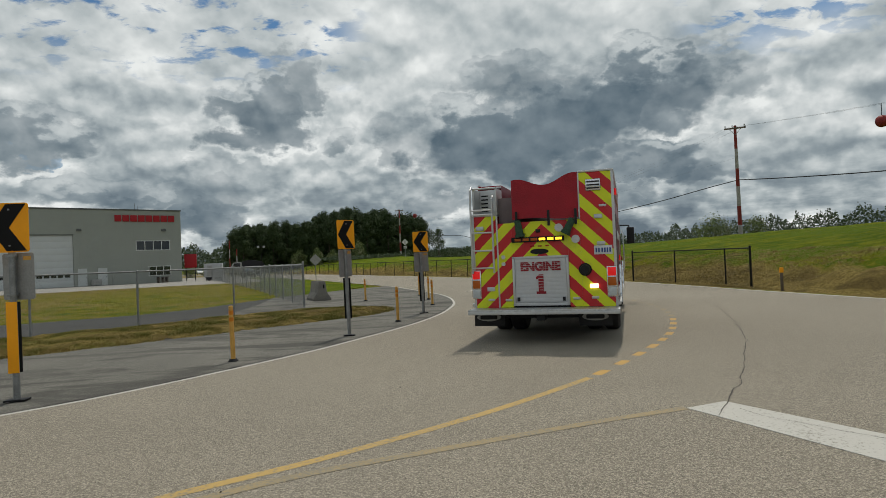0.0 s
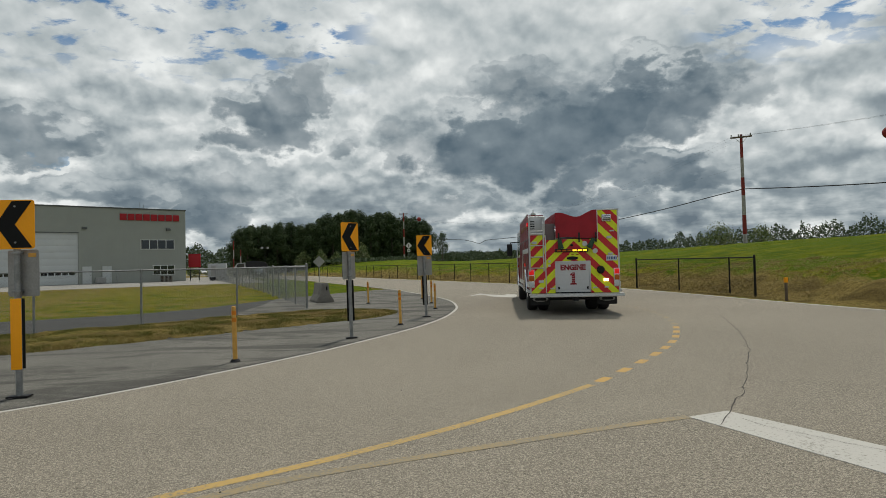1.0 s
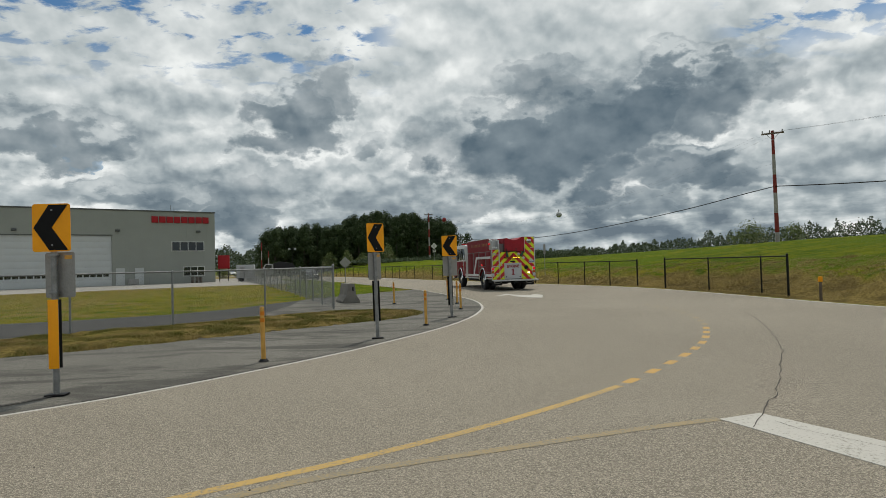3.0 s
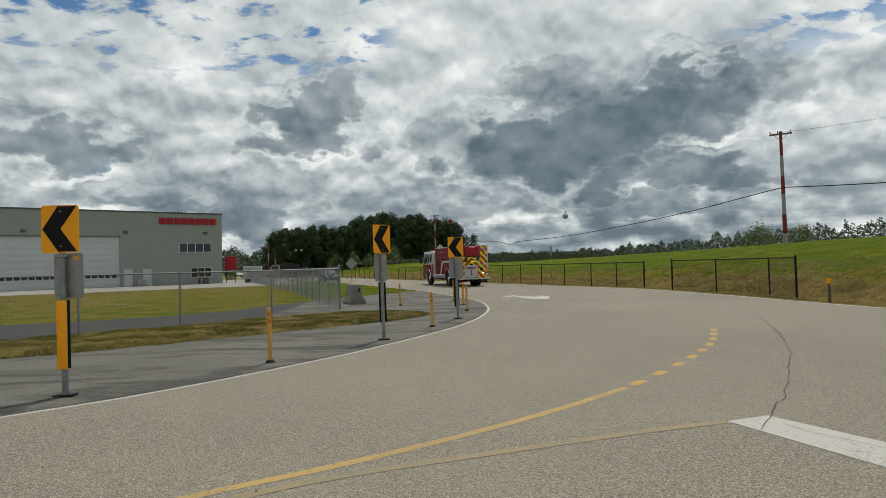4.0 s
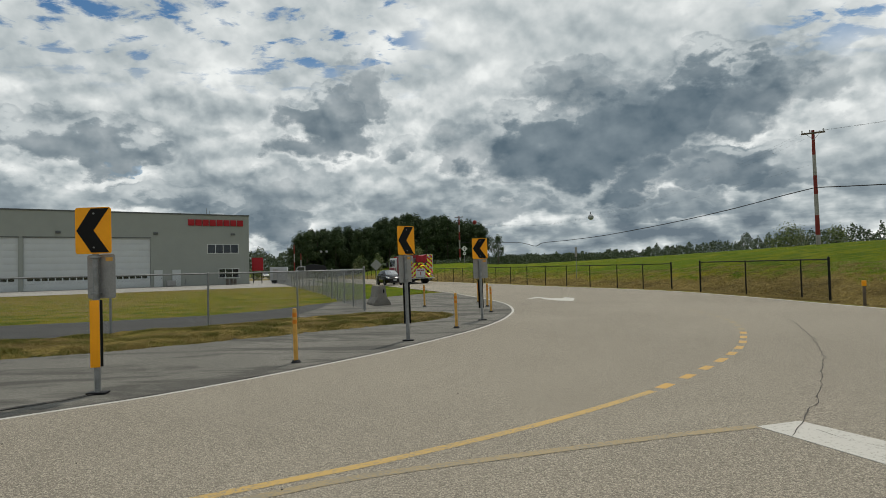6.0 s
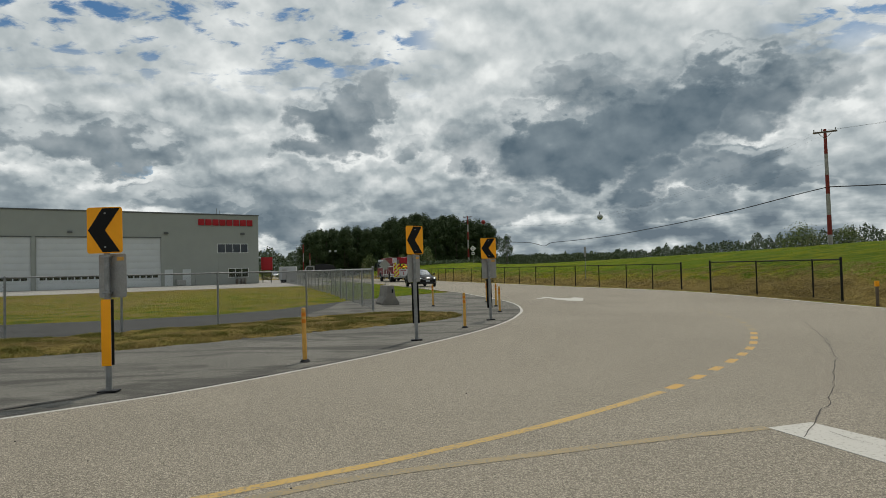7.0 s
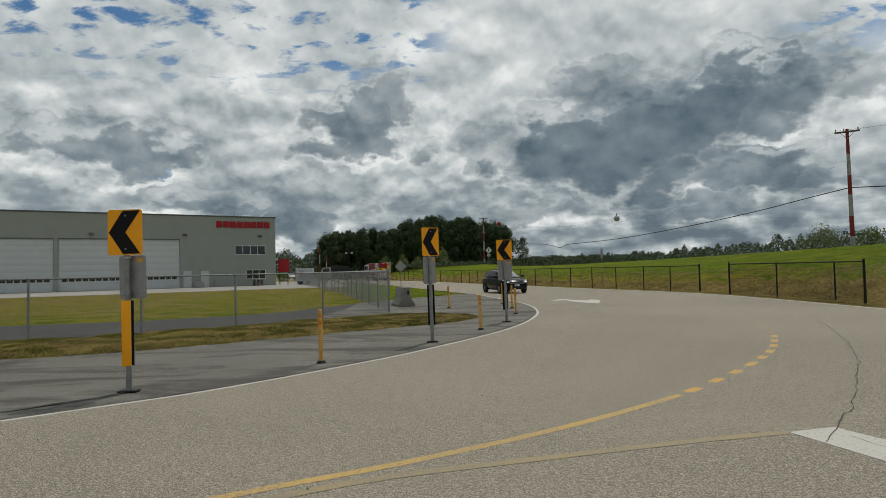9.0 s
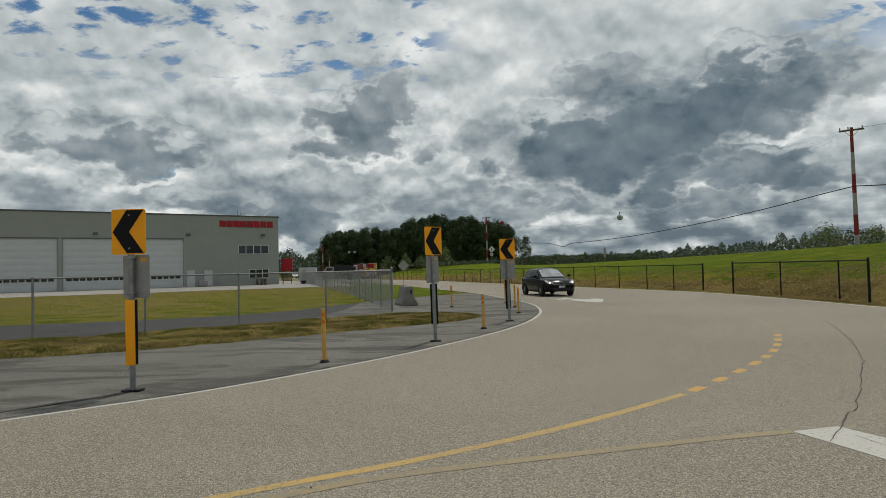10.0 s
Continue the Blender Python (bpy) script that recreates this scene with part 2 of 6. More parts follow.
def grass_ground(name):
    """Turf: green and yellowed sward, with the share of dry growth read from the mesh."""
    m = bpy.data.materials.new(name)
    m.use_nodes = True
    t = m.node_tree
    b = t.nodes["Principled BSDF"]
    vec = t.nodes.new("ShaderNodeTexCoord").outputs["Object"]
    at = t.nodes.new("ShaderNodeAttribute")
    at.attribute_name = "dry"
    dry = at.outputs["Fac"]
    broad_ = fbm(t, vec, 0.11, 5.0, 0.6, 0.8)
    mid = fbm(t, vec, 0.7, 6.0, 0.65, 0.5)
    fine_ = fbm(t, vec, 9.0, 4.0, 0.7)
    tuft = fbm(t, vec, 38.0, 3.0, 0.7)
    green = blend(t, smooth(t, mid, 0.35, 0.65), (0.080, 0.138, 0.003), (0.215, 0.232, 0.006))
    green = blend(t, smooth(t, broad_, 0.42, 0.62), green, (0.118, 0.178, 0.004))
    straw = blend(t, smooth(t, fine_, 0.35, 0.65), (0.185, 0.135, 0.040), (0.400, 0.300, 0.095))
    k = smooth(t, calc(t, "ADD", dry, calc(t, "ADD", calc(t, "MULTIPLY", calc(t, "SUBTRACT", mid, 0.5), 1.2), calc(t, "MULTIPLY", calc(t, "SUBTRACT", broad_, 0.5), 1.4))), 0.22, 0.80)
    green = blend(t, calc(t, "MULTIPLY", smooth(t, dry, 0.16, 0.34), smooth(t, calc(t, "ADD", calc(t, "MULTIPLY", mid, 0.6), calc(t, "MULTIPLY", fine_, 0.4)), 0.41, 0.57)), green, (0.265, 0.236, 0.012))
    soil = blend(t, smooth(t, tuft, 0.35, 0.65), (0.050, 0.034, 0.014), (0.120, 0.085, 0.030))
    bare = calc(t, "MULTIPLY", smooth(t, calc(t, "ADD", mid, calc(t, "MULTIPLY", calc(t, "SUBTRACT", fine_, 0.5), 0.6)), 0.49, 0.58), smooth(t, dry, 0.45, 0.85))
    straw = blend(t, calc(t, "MULTIPLY", bare, 0.65), straw, soil)
    c = blend(t, k, green, straw)
    c = blend(t, calc(t, "MULTIPLY", smooth(t, tuft, 0.5, 0.75), calc(t, "MULTIPLY_ADD", dry, -0.30, 0.45)), c, (0.045, 0.055, 0.010))
    link_in(t, b.inputs["Base Color"], c)
    b.inputs["Roughness"].default_value = 0.9
    b.inputs["Specular IOR Level"].default_value = 0.06
    n = t.nodes.new("ShaderNodeBump")
    n.inputs["Strength"].default_value, n.inputs["Distance"].default_value = 1.0, 0.12
    link_in(t, n.inputs["Height"], calc(t, "ADD", fine_, tuft))
    t.links.new(n.outputs[0], b.inputs["Normal"])
    return m


def leafy(name, dark, lite, yellow=None):
    m = bpy.data.materials.new(name)
    m.use_nodes = True
    t = m.node_tree
    b = t.nodes["Principled BSDF"]
    g = t.nodes.new("ShaderNodeNewGeometry").outputs["Random Per Island"]
    vec = t.nodes.new("ShaderNodeTexCoord").outputs["Object"]
    c = blend(t, g, dark, lite)
    c = blend(t, smooth(t, fbm(t, vec, 0.5, 3.0), 0.45, 0.65), c, yellow or lite)
    link_in(t, b.inputs["Base Color"], c)
    b.inputs["Roughness"].default_value = 0.75
    b.inputs["Specular IOR Level"].default_value = 0.15
    b.inputs["Subsurface Weight"].default_value = 0.0
    return m


def chevron_stripes(name, red, lime, period):
    """Rear warning sheeting: slanting bands that meet in an upward point on the middle line."""
    m = bpy.data.materials.new(name)
    m.use_nodes = True
    t = m.node_tree
    b = t.nodes["Principled BSDF"]
    s = t.nodes.new("ShaderNodeSeparateXYZ")
    vec = t.nodes.new("ShaderNodeTexCoord").outputs["Object"]
    t.links.new(vec, s.inputs[0])
    v = calc(t, "ADD", s.outputs[2], calc(t, "MULTIPLY", calc(t, "ABSOLUTE", s.outputs[0]), 0.98))
    f = calc(t, "FRACT", calc(t, "DIVIDE", calc(t, "ADD", v, 0.06), period))
    k = calc(t, "GREATER_THAN", f, 0.5)
    dirt = fbm(t, vec, 4.0, 5.0, 0.6)
    c = blend(t, k, red, lime)
    c = blend(t, calc(t, "MULTIPLY", smooth(t, dirt, 0.5, 0.8), 0.25), c, (0.12, 0.10, 0.08))
    link_in(t, b.inputs["Base Color"], c)
    b.inputs["Roughness"].default_value = 0.45
    return m


ROAD = paving("aged_asphalt", (0.184, 0.164, 0.129), (0.250, 0.223, 0.176), 0.95, 0.0, 0.25)
DRIVE = paving("dark_asphalt", (0.106, 0.102, 0.088), (0.164, 0.157, 0.135), 0.6, 0.7, 0.7)
GRAVEL = paving("gravel", (0.040, 0.040, 0.038), (0.060, 0.059, 0.055), 0.5, 0.3, 0.4)
APRON = paving("apron_concrete", (0.25, 0.24, 0.215), (0.32, 0.305, 0.275), 0.35, 0.0, 0.4)
WHITE_LINE = worn_paint("white_road_paint", (0.46, 0.445, 0.40), (0.22, 0.205, 0.17), 0.52)
YELLOW_LINE = worn_paint("yellow_road_paint", (0.45, 0.295, 0.085), (0.238, 0.198, 0.125), 0.475)
DASH_PAINT = worn_paint("orange_yellow_road_paint", (0.48, 0.285, 0.065), (0.238, 0.198, 0.125), 0.50)
YELLOW_FADED = worn_paint("faded_yellow_paint", (0.300, 0.228, 0.112), (0.205, 0.182, 0.135), 0.445)
TAR = material("crack_filler", (0.070, 0.063, 0.055), 0.8)
TURF = grass_ground("turf")
BLADES = leafy("grass_blades", (0.060, 0.090, 0.012), (0.25, 0.205, 0.055), (0.31, 0.235, 0.085))
STRAW_BLADES = leafy("straw_blades", (0.21, 0.165, 0.055), (0.48, 0.37, 0.155), (0.40, 0.31, 0.125))
GREEN_BLADES = leafy("green_blades", (0.13, 0.15, 0.008), (0.30, 0.27, 0.025), (0.33, 0.28, 0.04))
GALV = material("galvanised_steel", (0.25, 0.255, 0.25), 0.55, 0.5, 0.25, 9.0, 70.0)
BLACK_STEEL = material("black_coated_steel", (0.010, 0.010, 0.011), 0.6, 0.0, 0.3, spec=0.2)
SIGN_BACK = material("bare_aluminium_sign_back", (0.30, 0.295, 0.28), 0.55, 0.35, 0.15, 5.0, 40.0)
AMBER = material("amber_sheeting", (0.95, 0.375, 0.006), 0.55, 0.0, 0.06, 3.0)
POST_YELLOW = material("yellow_plastic", (0.60, 0.33, 0.075), 0.6, 0.0, 0.15, 8.0)
POST_ORANGE = material("orange_reflective_band", (0.60, 0.19, 0.012), 0.5, 0.0, 0.1)
INK = material("black_sheeting", (0.008, 0.008, 0.008), 0.6, 0.0, 0.2, spec=0.15)
RUBBER = material("black_rubber", (0.02, 0.02, 0.021), 0.8, 0.0, 0.3, 12.0)
CONCRETE = material("weathered_concrete", (0.205, 0.19, 0.165), 0.85, 0.0, 0.25, 2.5, 45.0, 0.01)
CLADDING = material("grey_green_cladding", (0.275, 0.290, 0.258), 0.6, 0.0, 0.05, 0.6, 20.0)
DOOR_WHITE = material("white_sectional_door", (0.49, 0.51, 0.50), 0.55, 0.0, 0.05, 0.8, 25.0)
TRIM_WHITE = material("white_trim", (0.62, 0.62, 0.59), 0.55, 0.0, 0.08)
ROOF_EDGE = material("roof_flashing", (0.10, 0.105, 0.10), 0.5, 0.2, 0.1)
GLASS_DARK = material("dark_window_glass", (0.016, 0.020, 0.022), 0.08, 0.0, 0.2, 2.0, 5.0, spec=0.8)
SIGN_RED = material("red_sign_face", (0.32, 0.010, 0.015), 0.5, 0.0, 0.1)
BARK = material("bark", (0.075, 0.060, 0.045), 0.9, 0.0, 0.35, 3.0, 30.0)
WOOD_POLE = material("weathered_pole_wood", (0.13, 0.10, 0.075), 0.85, 0.0, 0.3, 4.0)
POLE_RED = material("pole_red_paint", (0.21, 0.030, 0.022), 0.7, 0.0, 0.25, 5.0)
POLE_WHITE = material("pole_white_paint", (0.32, 0.30, 0.275), 0.7, 0.0, 0.25, 5.0)
CABLE = material("black_cable", (0.02, 0.02, 0.02), 0.7)
BALL_WHITE = material("grey_white_shell", (0.36, 0.37, 0.37), 0.5)
BALL_RED = material("faded_red_shell", (0.22, 0.022, 0.02), 0.6, 0.0, 0.15)
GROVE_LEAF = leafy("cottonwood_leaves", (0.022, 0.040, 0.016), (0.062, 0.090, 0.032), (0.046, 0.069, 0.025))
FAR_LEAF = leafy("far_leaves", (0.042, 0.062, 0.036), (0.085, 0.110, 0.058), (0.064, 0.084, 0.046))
SHRUB_LEAF = leafy("shrub_leaves", (0.09, 0.13, 0.04), (0.19, 0.22, 0.09), (0.24, 0.24, 0.13))


# ---------------------------------------------------------------- mesh helpers
def box(bm, x0, x1, y0, y1, z0, z1, bevel=0.0):
    r = bmesh.ops.create_cube(bm, size=1.0)
    vs = r["verts"]
    bmesh.ops.scale(bm, vec=(x1 - x0, y1 - y0, z1 - z0), verts=vs)
    bmesh.ops.translate(bm, vec=((x0 + x1) / 2, (y0 + y1) / 2, (z0 + z1) / 2), verts=vs)
    if bevel:
        es = list({e for v in vs for e in v.link_edges})
        bmesh.ops.bevel(bm, geom=es, offset=bevel, segments=2, profile=0.6, affect="EDGES")
    return bm


def rod(bm, a, b, r0, r1=None, sides=10):
    a, b = Vector(a), Vector(b)
    d = b - a
    m = Matrix.Translation((a + b) / 2) @ d.to_track_quat("Z", "Y").to_matrix().to_4x4()
    bmesh.ops.create_cone(bm, cap_ends=True, segments=sides, radius1=r0, radius2=r0 if r1 is None else r1, depth=d.length, matrix=m)
    return bm


def pipe(bm, pts, r, sides=8):
    for a, b in zip(pts, pts[1:]):
        rod(bm, a, b, r, r, sides)
    return bm


def prism(bm, outline, axis, lo, hi, bevel=0.0):
    """An outline in the two other axes, drawn out along one axis."""
    put = {"x": lambda u, v, w: (w, u, v), "y": lambda u, v, w: (u, w, v), "z": lambda u, v, w: (u, v, w)}[axis]
    a = [bm.verts.new(put(u, v, lo)) for u, v in outline]
    b = [bm.verts.new(put(u, v, hi)) for u, v in outline]
    n = len(a)
    fs = [bm.faces.new(a), bm.faces.new(b[::-1])] + [bm.faces.new((a[i], b[i], b[(i + 1) % n], a[(i + 1) % n])) for i in range(n)]
    bmesh.ops.recalc_face_normals(bm, faces=fs)
    if bevel:
        bmesh.ops.bevel(bm, geom=list({e for f in fs for e in f.edges}), offset=bevel, segments=2, profile=0.6, affect="EDGES")
    return bm


def mesh_of(name, bm, mat, flat=False):
    me = bpy.data.meshes.new(name)
    bm.to_mesh(me)
    bm.free()
    me.materials.append(mat)
    if not flat:
        me.shade_smooth()
        me.set_sharp_from_angle(angle=radians(35))
    return me


def part(name, bm, mat, parent=None, label="", flat=False):
    ob = new(name, mesh_of(name, bm, mat, flat))
    ob.parent = parent
    return tagged(ob, label)


def thing(name, at, label, category, group="", kind=""):
    ob = new(name)
    ob.matrix_basis = at
    return tagged(ob, label, category, group, kind)


def raw(name, verts, faces, mat, parent=None, label="", kind=""):
    me = bpy.data.meshes.new(name)
    me.from_pydata([tuple(v) for v in verts], [], faces)
    me.materials.append(mat)
    ob = new(name, me)
    ob.parent = parent
    return tagged(ob, label, kind=kind)


def B():
    return bmesh.new()


def curve_through(pts, step=0.5):
    """A smooth line through plan points."""
    out = []
    p = [Vector(q) for q in pts]
    p = [2 * p[0] - p[1]] + p + [2 * p[-1] - p[-2]]
    for i in range(1, len(p) - 2):
        a, b, c, d = p[i - 1:i + 3]
        n = max(1, int((c - b).length / step))
        for k in range(n):
            t = k / n
            out.append(0.5 * ((2 * b) + (c - a) * t + (2 * a - 5 * b + 4 * c - d) * t * t + (3 * b - a - 3 * c + d) * t ** 3))
    return out + [p[-2]]


def ribbon(bm, line, width, z, thick=0.004):
    """A painted line of some width on the ground."""
    left, right = [], []
    for i, q in enumerate(line):
        d = (line[min(i + 1, len(line) - 1)] - line[max(i - 1, 0)]).normalized()
        n = Vector((-d.y, d.x)) * width / 2
        left.append(bm.verts.new((q.x + n.x, q.y + n.y, z)))
        right.append(bm.verts.new((q.x - n.x, q.y - n.y, z)))
    for i in range(len(line) - 1):
        bm.faces.new((left[i], right[i], right[i + 1], left[i + 1]))
    return bm


def sheet(name, outline, z, mat, label, category):
    bm = B()
    vs = [bm.verts.new((p[0], p[1], z)) for p in outline]
    es = [bm.edges.new((vs[i], vs[(i + 1) % len(vs)])) for i in range(len(vs))]
    bmesh.ops.triangle_fill(bm, use_beauty=True, edges=es)
    for f in bm.faces:
        if f.normal.z < 0:
            f.normal_flip()
    return tagged(part(name, bm, mat, None, label, True), label, category, kind="structure")


def near_line(x, y, line):
    """Distance to a plan line, with its sign: positive on its right-hand side."""
    best, sign = 1e9, 1
    for (ax, ay), (bx, by) in zip(line, line[1:]):
        ux, uy = bx - ax, by - ay
        t = max(0.0, min(1.0, ((x - ax) * ux + (y - ay) * uy) / (ux * ux + uy * uy)))
        qx, qy = x - ax - t * ux, y - ay - t * uy
        d = math.hypot(qx, qy)
        if d < best:
            best, sign = d, (1 if ux * qy - uy * qx < 0 else -1)
    return best * sign


# ---------------------------------------------------------------- plan
# inner edge line of the bend, round the nose and away along the fence
INNER = curve_through([(-24, -9.5), (-12, 0.45), (-4.75, 6.46), (-2.92, 8.06), (-0.98, 10.5), (-0.14, 11.82), (0.77, 13.35), (1.53, 14.8), (2.05, 16.05), (2.45, 17.15), (2.88, 18.7), (3.2, 20.1), (3.42, 21.75), (3.54, 23.2),
                       (3.55, 25.0), (3.4, 27.0), (2.92, 30.5), (2.5, 33.4), (2.1, 36.1), (0.56, 42.0), (-1.9, 51.5), (-4.6, 62.5), (-9.4, 78.0), (-15.6, 95.0), (-27, 122), (-60, 190)])
OUTER = curve_through([(14.2, -40), (14.0, 5), (13.7, 18.7), (13.75, 24.3), (13.45, 30.5), (12.2, 35.6), (9.6, 43.2), (6.1, 55.0), (2.6, 66.0), (-1.9, 78.0), (-8.2, 95.0), (-19, 120), (-52, 190)])
TOE = [(14.9, -60), (14.7, 5), (14.35, 18.7), (14.55, 24), (14.45, 30.4), (13.3, 35.6), (10.6, 43.6), (7.2, 55.0), (3.6, 66.3), (-0.9, 78.4), (-7.0, 95.6), (-17.5, 121), (-50, 192)]
CREST = [(-180, 0.3), (-40, 0.3), (-8.5, 0.4), (-6.0, 1.3), (-4.5, 2.2), (0, 2.6), (4, 2.75), (7.5, 2.0), (10, 1.95), (16, 2.15), (26, 2.55), (36, 2.95), (50, 3.2), (80, 3.4), (180, 3.4)]


def lerp(table, x):
    return float(np.interp(x, [a for a, _ in table], [b for _, b in table]))


def ground_height(x, y):
    s = near_line(x, y, TOE)
    if s <= 0:
        return -0.035
    top = lerp(CREST, math.degrees(math.atan2(x, y)))
    bank = lerp([(0, 0), (0.5, 0.03), (1.5, 0.42), (2.6, 0.68), (5, 0.95), (11, 1.55), (18, 2.0), (26, 2.25), (40, 2.3)], s) / 2.3
    rough = noise.noise((x * 0.35, y * 0.35, 0)) * 0.12 + noise.noise((x * 0.9, y * 0.9, 3)) * 0.13 * (1.0 if s < 5 else 0.3)
    # eroded cut along the foot: hollows under a ragged lip
    cut = lerp([(0.3, 0), (1.0, 1), (2.4, 1), (4.0, 0)], s)
    rough += cut * (noise.noise((x * 0.8, y * 0.8, 11)) * 0.34 + abs(noise.noise((x * 1.5, y * 1.5, 17))) * 0.30 - 0.16)
    return -0.035 + top * bank + rough * min(1.0, s / 1.5) * (0.6 if s > 6 else 1.0)


def axis_steps(lo, mid0, mid1, hi, fine):
    a, out = mid0, []
    step = fine
    while a > lo:
        step *= 1.25
        a -= step
        out.append(a)
    mid = [mid0 + fine * i for i in range(int((mid1 - mid0) / fine) + 1)]
    b, up, step = mid[-1], [], fine
    while b < hi:
        step *= 1.25
        b += step
        up.append(b)
    return out[::-1] + mid + up


def build_ground():
    xs, ys = axis_steps(-2800, -30, 44, 2800, 0.45), axis_steps(-2400, 6, 84, 3400, 0.45)
    verts = [(x, y, ground_height(x, y)) for y in ys for x in xs]
    w = len(xs)
    faces = [(j * w + i, j * w + i + 1, j * w + w + i + 1, j * w + w + i) for j in range(len(ys) - 1) for i in range(w - 1)]
    ob = raw("ground", verts, faces, TURF)
    ob.data.shade_smooth()
    dry = ob.data.attributes.new("dry", "FLOAT", "POINT")
    vals = []
    for x, y, z in verts:
        s = near_line(x, y, TOE)
        if s > 0:
            vals.append(lerp([(0, 0.95), (1.2, 1.0), (2.0, 0.72), (2.9, 0.36), (4.6, 0.14), (9, 0.06), (30, 0.08)], s))
        else:
            vals.append(lerp([(-40, 0.60), (-22, 0.52), (-12, 0.38), (-5, 0.32)], x) + 0.12 * lerp([(30, 0), (50, 1)], y))
    dry.data.foreach_set("value", vals)
    tagged(ob, "mown grass ground rising into a green embankment with a dry foot", "ground", kind="structure")


build_ground()
inner = [(p.x, p.y) for p in INNER]
outer = [(p.x, p.y) for p in OUTER]
sheet("road", inner + outer[::-1] + [(14.2, -60), (-24, -60)], 0.0, ROAD, "sun-bleached speckled grey asphalt road bending past the chevrons", "road")

STRIP_NEAR = curve_through([(-24, 5.8), (-14, 9.45), (-8.4, 11.42), (-6.6, 12.1), (-4.8, 13.3), (-3.1, 14.6), (-1.3, 16.06), (0.2, 17.25), (0.95, 18.3), (1.12, 19.3)], 0.4)
STRIP_FAR = curve_through([(1.05, 19.75), (0.5, 20.35), (-0.4, 20.7), (-1.7, 20.75), (-3.0, 20.0), (-4.87, 18.3), (-7.85, 15.9), (-10.95, 14.4), (-24, 9.4)], 0.4)
edge_i = [q for q in inner if -25 < q[0] and q[1] < 38]
sheet("driveway", edge_i + [(-1.2, 34.0), (-2.4, 31.6), (-3.6, 30.2), (-4.0, 29.3), (-3.9, 25.0), (-4.3, 19.3), (-7.8, 16.3), (-11, 14.8), (-24, 9.8)], -0.006, DRIVE,
      "patched dark grey asphalt driveway with tyre stains", "driveway")
sheet("gravel_road", [(-4.2, 19.2), (-3.7, 25.2), (-4.0, 29.3), (-4.9, 27.2), (-6.0, 24.2), (-7.6, 22.3), (-10.4, 20.8), (-14.6, 19.7), (-30, 16.6), (-60, 11), (-60, 0), (-24, 9.6), (-11, 14.6), (-7.8, 16.1)], -0.012, GRAVEL,
      "grey gravel track behind the chain-link fence", "track")
FD = Vector((math.sin(radians(58)), math.cos(radians(58)), 0))
FN = Vector((FD.y, -FD.x, 0))
CORNER = Vector((-22.63, 82.95, 0))


def fac(u, out=0.0, z=0.0):
    """A place on the hangar's front: u metres from its corner, some metres before the wall."""
    return CORNER - FD * u + FN * out + Vector((0, 0, z))


ap = [fac(75, 20.5), fac(30, 20.5), fac(8, 21.8), fac(-9, 25.0), fac(-26, 20), fac(-24, -30), fac(-2, -30), fac(75, -4)]
sheet("apron", [(p.x, p.y) for p in ap], -0.018, APRON, "pale dusty concrete apron before the hangar", "pavement")


# painted lines
def paint(name, lines, z, mat, label):
    bm = B()
    for line, w in lines:
        ribbon(bm, [Vector(p) for p in line], w, z)
    return tagged(part(name, bm, mat, None, label, True), label, "road marking", kind="structure")


paint("edge_line", [([Vector((p.x, p.y)) for p in INNER], 0.08)], 0.002, WHITE_LINE, "thin white painted edge line round the bend")
paint("edge_line", [([Vector((p.x, p.y)) for p in OUTER], 0.13)], 0.002, WHITE_LINE, "thin white painted edge line beside the embankment")
SOLID = curve_through([(-6.0, 1.0), (-3.4, 2.95), (-1.57, 4.1), (-0.41, 4.72), (0.64, 5.37), (1.10, 5.69), (1.8, 6.22), (2.74, 7.0)], 0.3)
paint("centre_line", [(SOLID, 0.105)], 0.002, YELLOW_LINE, "worn solid yellow centre line")
FAINT = curve_through([(-6.0, 0.4), (-3.2, 2.9), (-1.18, 4.08), (-0.39, 4.46), (0.56, 4.74), (1.42, 4.98), (2.21, 5.19), (3.04, 5.37)], 0.3)
paint("old_line", [(FAINT, 0.11)], 0.003, YELLOW_FADED, "old yellow line rubbed almost away")
BEND = curve_through([(2.74, 7.0), (3.53, 7.82), (4.6, 9.02), (5.62, 10.35), (6.43, 11.69), (7.22, 13.23), (7.89, 15.02), (8.35, 17.0), (8.6, 20), (8.5, 24), (7.9, 29), (6.6, 36)], 0.05)


def dashes():
    run, last, pieces, cur = 0.0, BEND[0], [], []
    for p in BEND:
        run += (p - last).length
        last = p
        on = ((run + 0.25) % 0.80) > 0.36 and run > 0.2
        if on and run < 14.5:
            cur.append(p)
        elif len(cur) > 1:
            pieces.append(cur)
            cur = []
    for k, c in enumerate(pieces):
        ob = paint("dash", [(c[::3] + [c[-1]], 0.13)], 0.002, DASH_PAINT if k < 9 else YELLOW_FADED, "short yellow dash of the centre line")
        ob["group"] = "centre line dashes"


dashes()
bm = B()
prism(bm, [(3.04, 5.36), (3.52, 5.49), (4.03, 4.19), (4.75, 2.35), (4.10, 1.97), (3.53, 3.67), (3.15, 5.0)], "z", 0.0, 0.005)
tagged(part("stop_bar", bm, WHITE_LINE, None, "", True), "thick cracked white painted bar on the asphalt", "road marking", kind="structure")
bm = B()
prism(bm, [(4.87, 26.98), (5.79, 28.93), (5.97, 27.75), (6.53, 26.97), (6.87, 27.85), (7.11, 26.96), (6.51, 24.89), (6.01, 25.32), (5.72, 26.36), (5.71, 27.87)], "z", 0.0, 0.005)
tagged(part("turn_arrow", bm, WHITE_LINE, None, "", True), "white painted turn arrow worn by tyres", "road marking", kind="structure")


